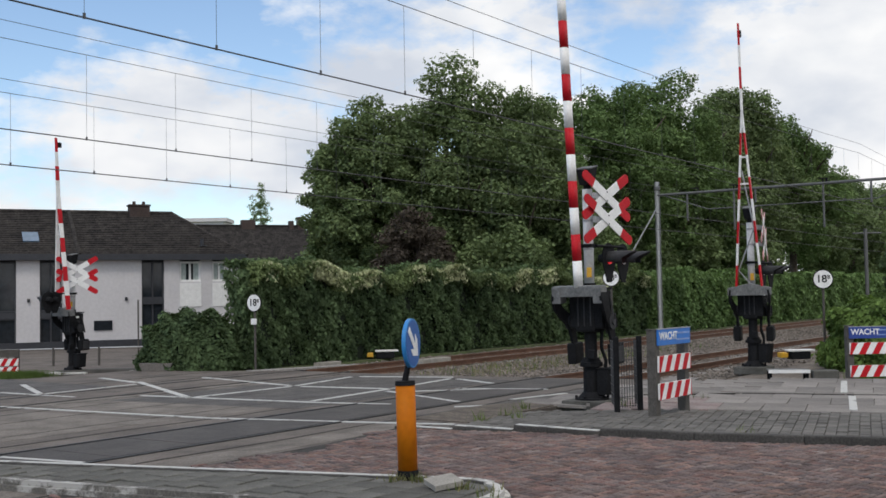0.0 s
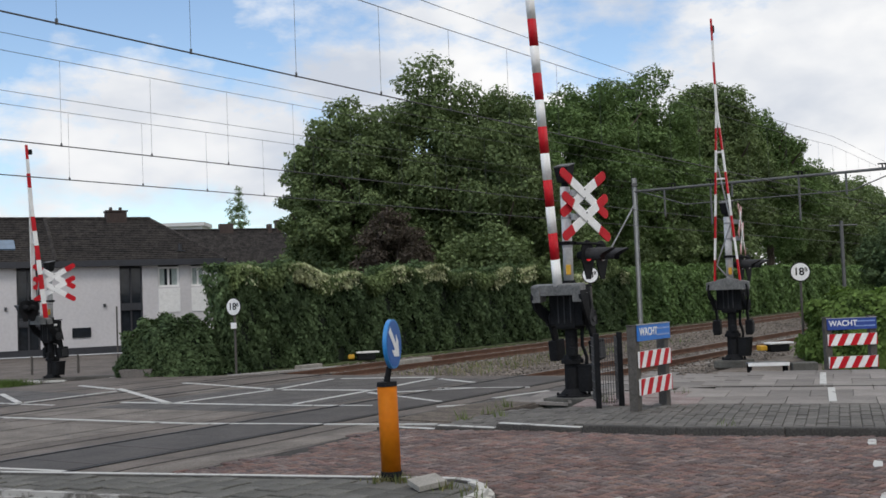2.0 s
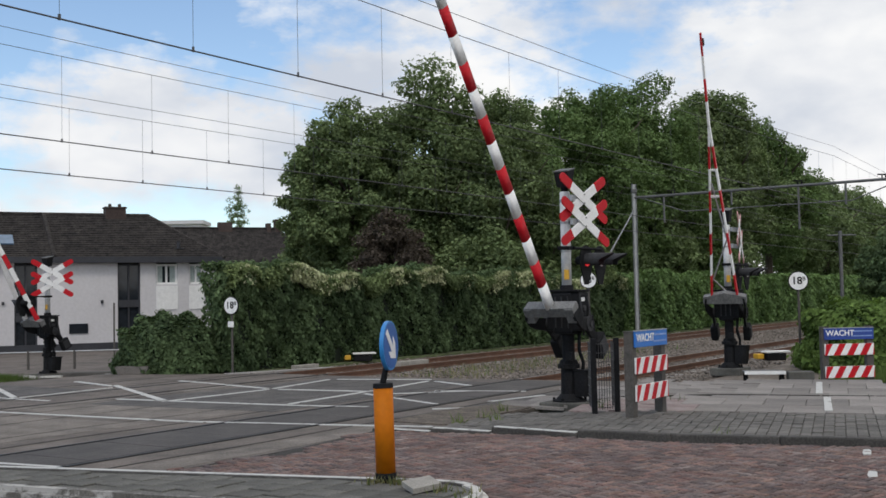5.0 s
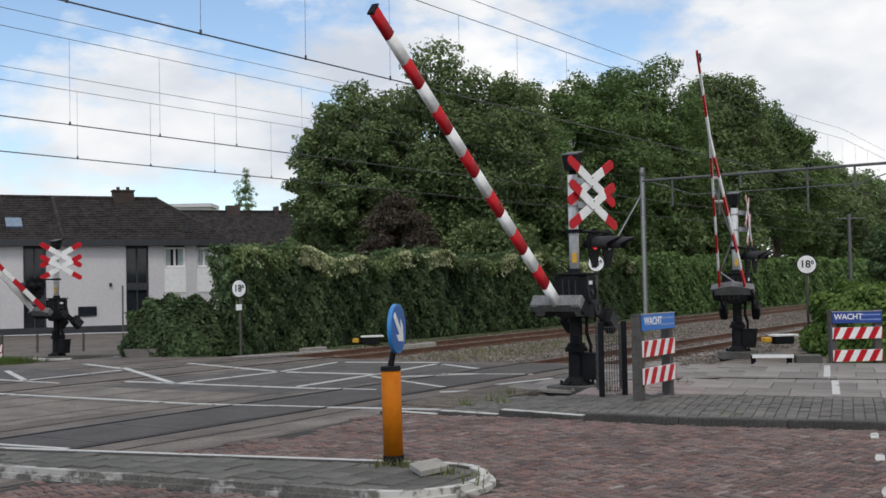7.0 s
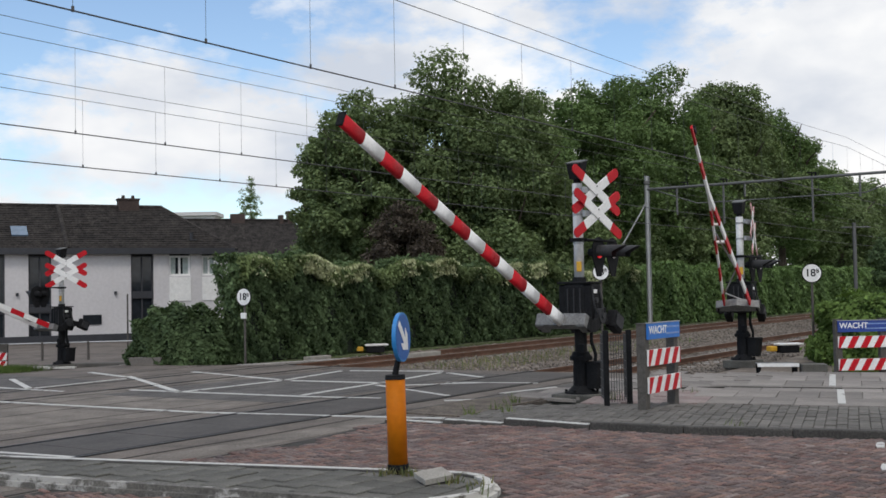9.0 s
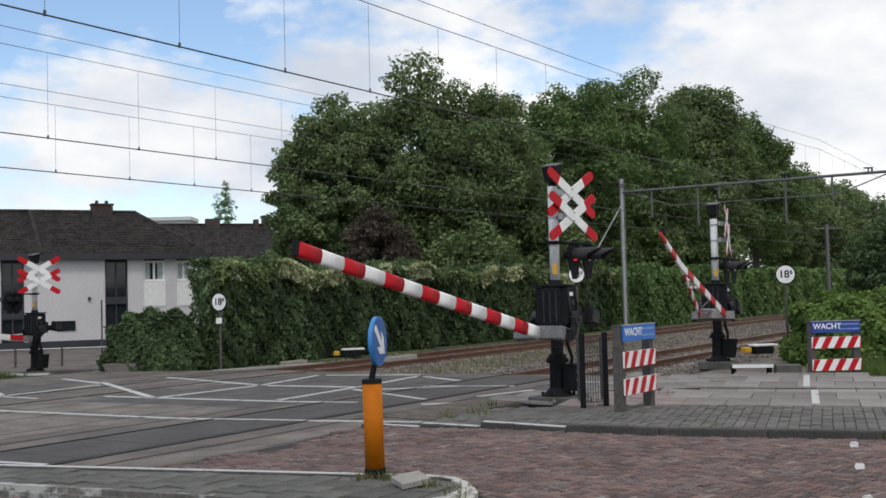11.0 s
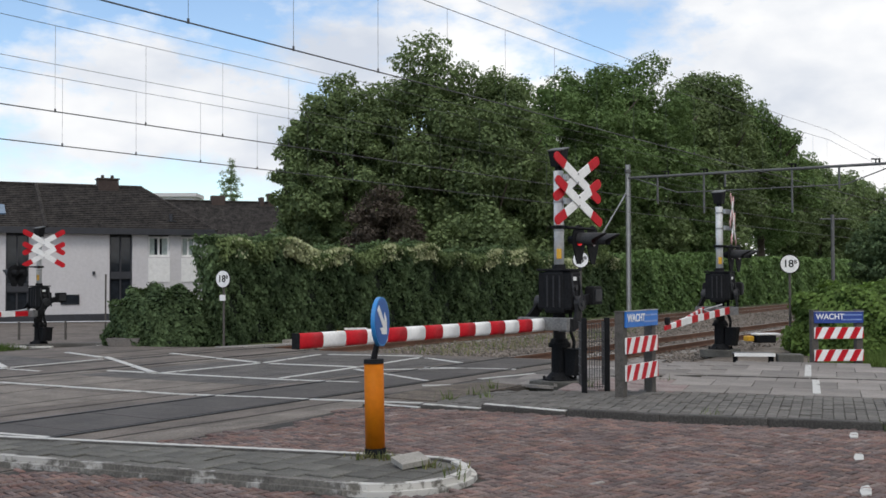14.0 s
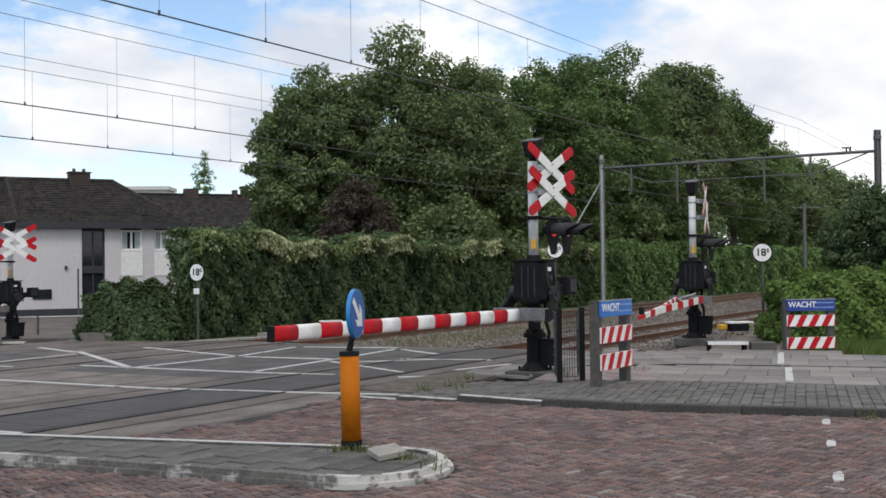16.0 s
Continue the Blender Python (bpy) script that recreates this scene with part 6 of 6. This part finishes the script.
def hedge(name, s0, s1, face, depth, height, density, material, seed, label, size=0.11, bloom=0.0, droop=1.6):
    """A clipped, ivy-grown hedge: a body in painted shade with bulges under a coat of leaves, along the rails."""
    rng = np.random.default_rng(seed)
    ob = thing(name, pose(0, 0, 0), label, "hedge")
    # plain block whose near-black green stands in for shade inside the hedge
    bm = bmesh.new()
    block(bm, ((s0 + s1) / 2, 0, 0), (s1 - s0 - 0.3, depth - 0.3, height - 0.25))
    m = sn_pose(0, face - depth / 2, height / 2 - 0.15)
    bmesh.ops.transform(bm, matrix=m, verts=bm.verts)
    part("body", bm, M_IVY_SHADE, ob, "solid core coloured as the shade behind the leaves")
    area = (s1 - s0) * (height + depth)
    k = int(area * density)
    s = s0 + rng.random(k) ** 1.2 * (s1 - s0)
    q = rng.random(k) * (height + depth * 0.8)
    z = np.minimum(q, height)
    back = np.maximum(q - height, 0)
    bulge = 0.13 * np.sin(s * 1.9 + z * 1.3) + 0.1 * np.sin(s * 4.1 - z * 2.7 + 1) + 0.06 * np.sin(s * 9 + z * 7)
    crest = 0.14 * np.sin(s * 0.9) + 0.1 * np.sin(s * 2.7 + 1) + 0.05 * np.sin(s * 7.3)
    n = face + bulge + rng.normal(0, 0.06, k) - back
    z = z * (height + crest) / height + rng.normal(0, 0.05, k) + np.where(back > 0, rng.random(k) * 0.12, 0)
    z = np.maximum(z, -0.08)
    p = np.stack([s * SX + n * SY, s * SY - n * SX, z], 1)
    fr = np.array([SY, -SX, 0.25])
    nn = np.where((back > 0)[:, None], np.array([[0.1, -0.2, 1.0]]), fr[None])
    # leaf coat of the end that faces the road
    k2 = int(depth * height * density * 1.2)
    z2 = rng.random(k2) * height
    n2 = face - rng.random(k2) * depth
    s2 = s0 + 0.12 * np.sin(z2 * 3 + n2 * 4) + rng.normal(0, 0.06, k2)
    p = np.concatenate([p, np.stack([s2 * SX + n2 * SY, s2 * SY - n2 * SX, z2], 1)])
    nn = np.concatenate([nn, np.repeat(np.array([[-SX, -SY, 0.25]]), k2, 0)])
    far = np.concatenate([s, s2])
    sizes = rng.uniform(0.65, 1.3, len(p)) * size * (1 + np.clip((far - 30) / 60, 0, 1.5))
    v, f = leaf_cloud(p, nn, sizes, rng, droop, 1.7)
    coat = new("leaves", quick_mesh("leaves", v, f, material))
    coat.parent = ob
    tagged(coat, "coat of hanging ivy leaves")
    if bloom:
        k4 = int((s1 - s0) * 900)
        s4 = s0 + rng.random(k4) ** 1.1 * (s1 - s0)
        lobe = np.abs(np.sin(s4 * 1.45 + 0.7 * np.sin(s4 * 0.6)))
        u4 = rng.random(k4)
        z4 = height + 0.14 * np.sin(s4 * 0.9) + 0.1 * np.sin(s4 * 2.7 + 1) + 0.1 - u4 * (0.2 + 0.45 * lobe)
        n4 = face + 0.08 + 0.16 * np.sin(np.pi * np.clip(u4, 0, 1)) + rng.normal(0, 0.05, k4) - rng.random(k4) ** 3 * 0.6
        v, f = leaf_cloud(np.stack([s4 * SX + n4 * SY, s4 * SY - n4 * SX, z4], 1), np.repeat(fr[None] + np.array([[0, 0, 0.5]]), k4, 0), rng.uniform(0.6, 1.3, k4) * size, rng, droop, 1.7)
        crest_ob = new("crest", quick_mesh("crest", v, f, M_CREST))
        crest_ob.parent = ob
        tagged(crest_ob, "lighter overhanging shoots along the top")
        k3 = int((s1 - s0) * bloom)
        s3 = s0 + rng.random(k3) ** 1.3 * (s1 - s0)
        keep = (np.sin(s3 * 1.1) + np.sin(s3 * 2.9 + 2) + rng.normal(0, 0.4, k3)) > 0.45
        s3 = s3[keep]
        k3 = len(s3)
        z3 = height + 0.14 * np.sin(s3 * 0.9) + 0.1 * np.sin(s3 * 2.7 + 1) - rng.random(k3) ** 2 * 0.5 + 0.05
        n3 = face - rng.random(k3) * 0.3 + 0.3
        v, f = leaf_cloud(np.stack([s3 * SX + n3 * SY, s3 * SY - n3 * SX, z3], 1), np.repeat(fr[None], k3, 0), rng.uniform(0.6, 1.3, k3) * size, rng, droop, 1.7)
        fl = new("blossom", quick_mesh("blossom", v, f, M_BLOOM))
        fl.parent = ob
        tagged(fl, "pale blossom along the top")
    return ob


def bush(x, y, rx, ry, h, leaves, material, seed, label, size=0.09, turn=0.0, power=2.6):
    rng = np.random.default_rng(seed)
    ob = thing("bush", pose(x, y, -0.1, 0, 0, turn), label, "bush", "bushes")
    d = rng.normal(0, 1, (leaves, 3))
    d /= (np.abs(d) ** power).sum(1)[:, None] ** (1 / power)
    d[:, 2] = np.abs(d[:, 2])
    lump = 1 + 0.08 * np.sin(d[:, 0] * 6 + seed) * np.sin(d[:, 1] * 5) + 0.07 * np.sin(d[:, 0] * 13 + d[:, 2] * 9) + rng.normal(0, 0.03, leaves)
    p = d * lump[:, None] * np.array([rx, ry, h])
    v, f = leaf_cloud(p, d * np.array([1, 1, 1.4]), rng.uniform(0.6, 1.3, leaves) * size, rng, 0.8, 1.7)
    ob_l = new("leaves", quick_mesh("leaves", v, f, material))
    ob_l.parent = ob
    # solid filling, its dark colour painted in place of shade among the leaves
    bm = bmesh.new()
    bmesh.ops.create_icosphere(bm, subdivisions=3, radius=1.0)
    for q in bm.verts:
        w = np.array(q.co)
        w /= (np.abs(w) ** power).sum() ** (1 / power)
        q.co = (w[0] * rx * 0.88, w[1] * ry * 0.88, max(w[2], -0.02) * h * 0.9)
    part("inside", bm, M_IVY_SHADE, ob, "solid filling coloured as the bush's inner shade")
    return ob


hedge("hedge", 20.85, 46, -20.5, 0.9, 2.56, 720, M_IVY, 31, "tall ivy-grown green hedge along the far track", 0.076, 950)
hedge("hedge", 45.9, 120, -20.4, 1.2, 2.6, 300, M_HEDGE_LIGHT, 32, "lighter overgrown green hedge along the far track", 0.085, 0, 1.0)
bush(-6.65, 28.9, 1.25, 0.8, 1.5, 15000, M_IVY, 41, "low dark green bush at the end of the hedge", 0.075, 10)
p = sn(25.6, -6.1)
bush(p.x + 1.7, p.y + 0.9, 2.1, 1.4, 1.5, 26000, M_BUSH, 42, "light green overgrown bush behind the sign", 0.08, -8, 4.5)
bush(p.x + 4.4, p.y + 1.2, 2.6, 2.0, 1.75, 16000, M_BUSH, 43, "light green overgrown bush by the path", 0.09, 0)
bush(p.x + 9.0, p.y + 4.2, 3.2, 2.4, 2.1, 9000, M_IVY, 44, "dark green bush by the path", 0.13, 0)


def grass(name, blades, place, material, label, tall=0.2, seed=1):
    rng = np.random.default_rng(seed)
    x, y, z = place(rng, blades)
    a = rng.random(blades) * 6.28
    lean = rng.normal(0, 0.35, (blades, 2))
    h = rng.uniform(0.4, 1.2, blades) * tall
    w = 0.004 + 0.008 * rng.random(blades)
    p = np.stack([x, y, z], 1)
    side = np.stack([np.cos(a) * w, np.sin(a) * w, np.zeros(blades)], 1)
    tip = p + np.stack([lean[:, 0] * h, lean[:, 1] * h, h], 1)
    v = np.stack([p - side, p + side, tip], 1).reshape(-1, 3)
    f = np.arange(blades * 3).reshape(-1, 3)
    ob = new(name, quick_mesh(name, v, f, material))
    tagged(ob, label, "grass", kind="stuff")


def strip(s0, s1, n0, n1, z):
    def place(rng, k):
        s, n = rng.uniform(s0, s1, k), rng.uniform(n0, n1, k)
        clump = (np.sin(s * 3.1) + np.sin(n * 2.3 + 1) + rng.normal(0, 0.7, k))
        s = s + np.where(clump < -0.5, rng.normal(0, 0.4, k), 0)
        return s * SX + n * SY, s * SY - n * SX, np.full(k, z)
    return place


def tufts(centres, spread, z):
    def place(rng, k):
        c = np.array(centres)[rng.integers(0, len(centres), k)]
        q = rng.normal(0, spread, (k, 2))
        return c[:, 0] + q[:, 0], c[:, 1] + q[:, 1], np.full(k, z)
    return place


grass("grass", 9000, tufts([(-14.5 + 0.3 * i, 32.6 + 0.1 * (i % 3)) for i in range(8)], 0.35, -0.4), M_GRASS, "green grass strip beside the far barrier", 0.2, 51)
grass("grass", 9000, strip(22.5, 24.6, -5.9, -1.0, -0.12), M_GRASS, "green grass at the foot of the bush", 0.3, 52)
grass("grass", 500, strip(21.0, 30.0, -15.6, -13.2, -0.09), M_DRYGRASS, "dry grass tufts between the tracks", 0.2, 53)
grass("grass", 400, strip(21.2, 36.0, -15.4, -13.4, -0.09), M_GRASS, "green weeds between the tracks", 0.2, 54)
grass("weeds", 170, tufts([tuple(sn(s, n).xy) for s, n in ((12.9, -8.3), (13.6, -8.3), (14.5, -8.5), (13.3, -7.9), (15.2, -7.2), (12.75, -4.5), (12.75, -2.4), (16.6, -6.5))], 0.07, 0.03), M_WEED, "green weeds in the joints by the kerb", 0.16, 55)
grass("weeds", 110, tufts([(-0.41, 10.0), (-0.3, 10.05), (-0.5, 9.98), (-0.1, 9.75), (0.1, 9.45), (0.38, 9.4), (-0.25, 9.9)], 0.06, 0.1), M_DRYGRASS, "dry weeds round the bollard's foot", 0.09, 56)
grass("weeds", 60, tufts([(-0.41, 9.98), (-0.25, 9.98), (0.15, 9.5), (0.3, 9.05)], 0.08, 0.09), M_WEED, "green weeds round the bollard's foot", 0.1, 57)

# ---- paving, piece by piece ----
build_pavement()
build_bricks()


# ---- what moves ----
def motions():
    """The three arms come down, each about its own axle."""
    def rows(turns, away, axle):
        m = Matrix.Translation((0, 0, axle)) @ pose(0, 0, 0, 0, 0, 180 + away)
        return [(t, m @ pose(0, 0, 0, 0, -e, 0)) for t, e in turns]
    walk(near_arm, rows(NEAR_TURNS, 0, 1.37))
    walk(right_arm, rows(RIGHT_TURNS, 10.5, 1.38))
    walk(left_arm, rows(LEFT_TURNS, 0, 1.42))


NEAR_TURNS = [(0.0, 85.5), (1.5, 85.0), (2.0, 83.3), (2.5, 80.5), (3.0, 75.3), (3.5, 69.5), (4.0, 64.3), (5.0, 55.0), (6.3, 43.6), (7.0, 38.8), (8.0, 32.5), (8.5, 28.8), (9.0, 25.3),
              (9.3, 23.4), (9.7, 20.4), (11.0, 11.8), (11.8, 7.5), (12.0, 6.3), (12.4, 4.2), (12.8, 2.3), (13.2, 0.7), (13.6, 0.4), (14.5, 0.4), (16.0, 0.4)]
RIGHT_TURNS = [(0.0, 85.2), (1.5, 85.2), (2.5, 83.2), (3.5, 79.5), (4.2, 75.0), (5.5, 63.5), (7.0, 51.2), (8.0, 42.6), (9.0, 34.2), (9.7, 28.0), (11.0, 15.5), (11.8, 8.8),
               (12.4, 4.8), (13.0, 0.5), (13.4, -1.2), (14.5, -1.3), (16.0, -1.3)]
LEFT_TURNS = [(0.0, 87.5), (1.5, 87.3), (2.5, 83.5), (3.5, 76.3), (4.2, 69.5), (5.5, 57.0), (7.0, 43.0), (8.0, 32.5), (9.0, 22.5), (9.7, 16.5), (11.0, 7.0), (11.8, 3.0),
              (12.4, 0.5), (13.0, -0.5), (14.5, -0.5), (16.0, -0.5)]
motions()
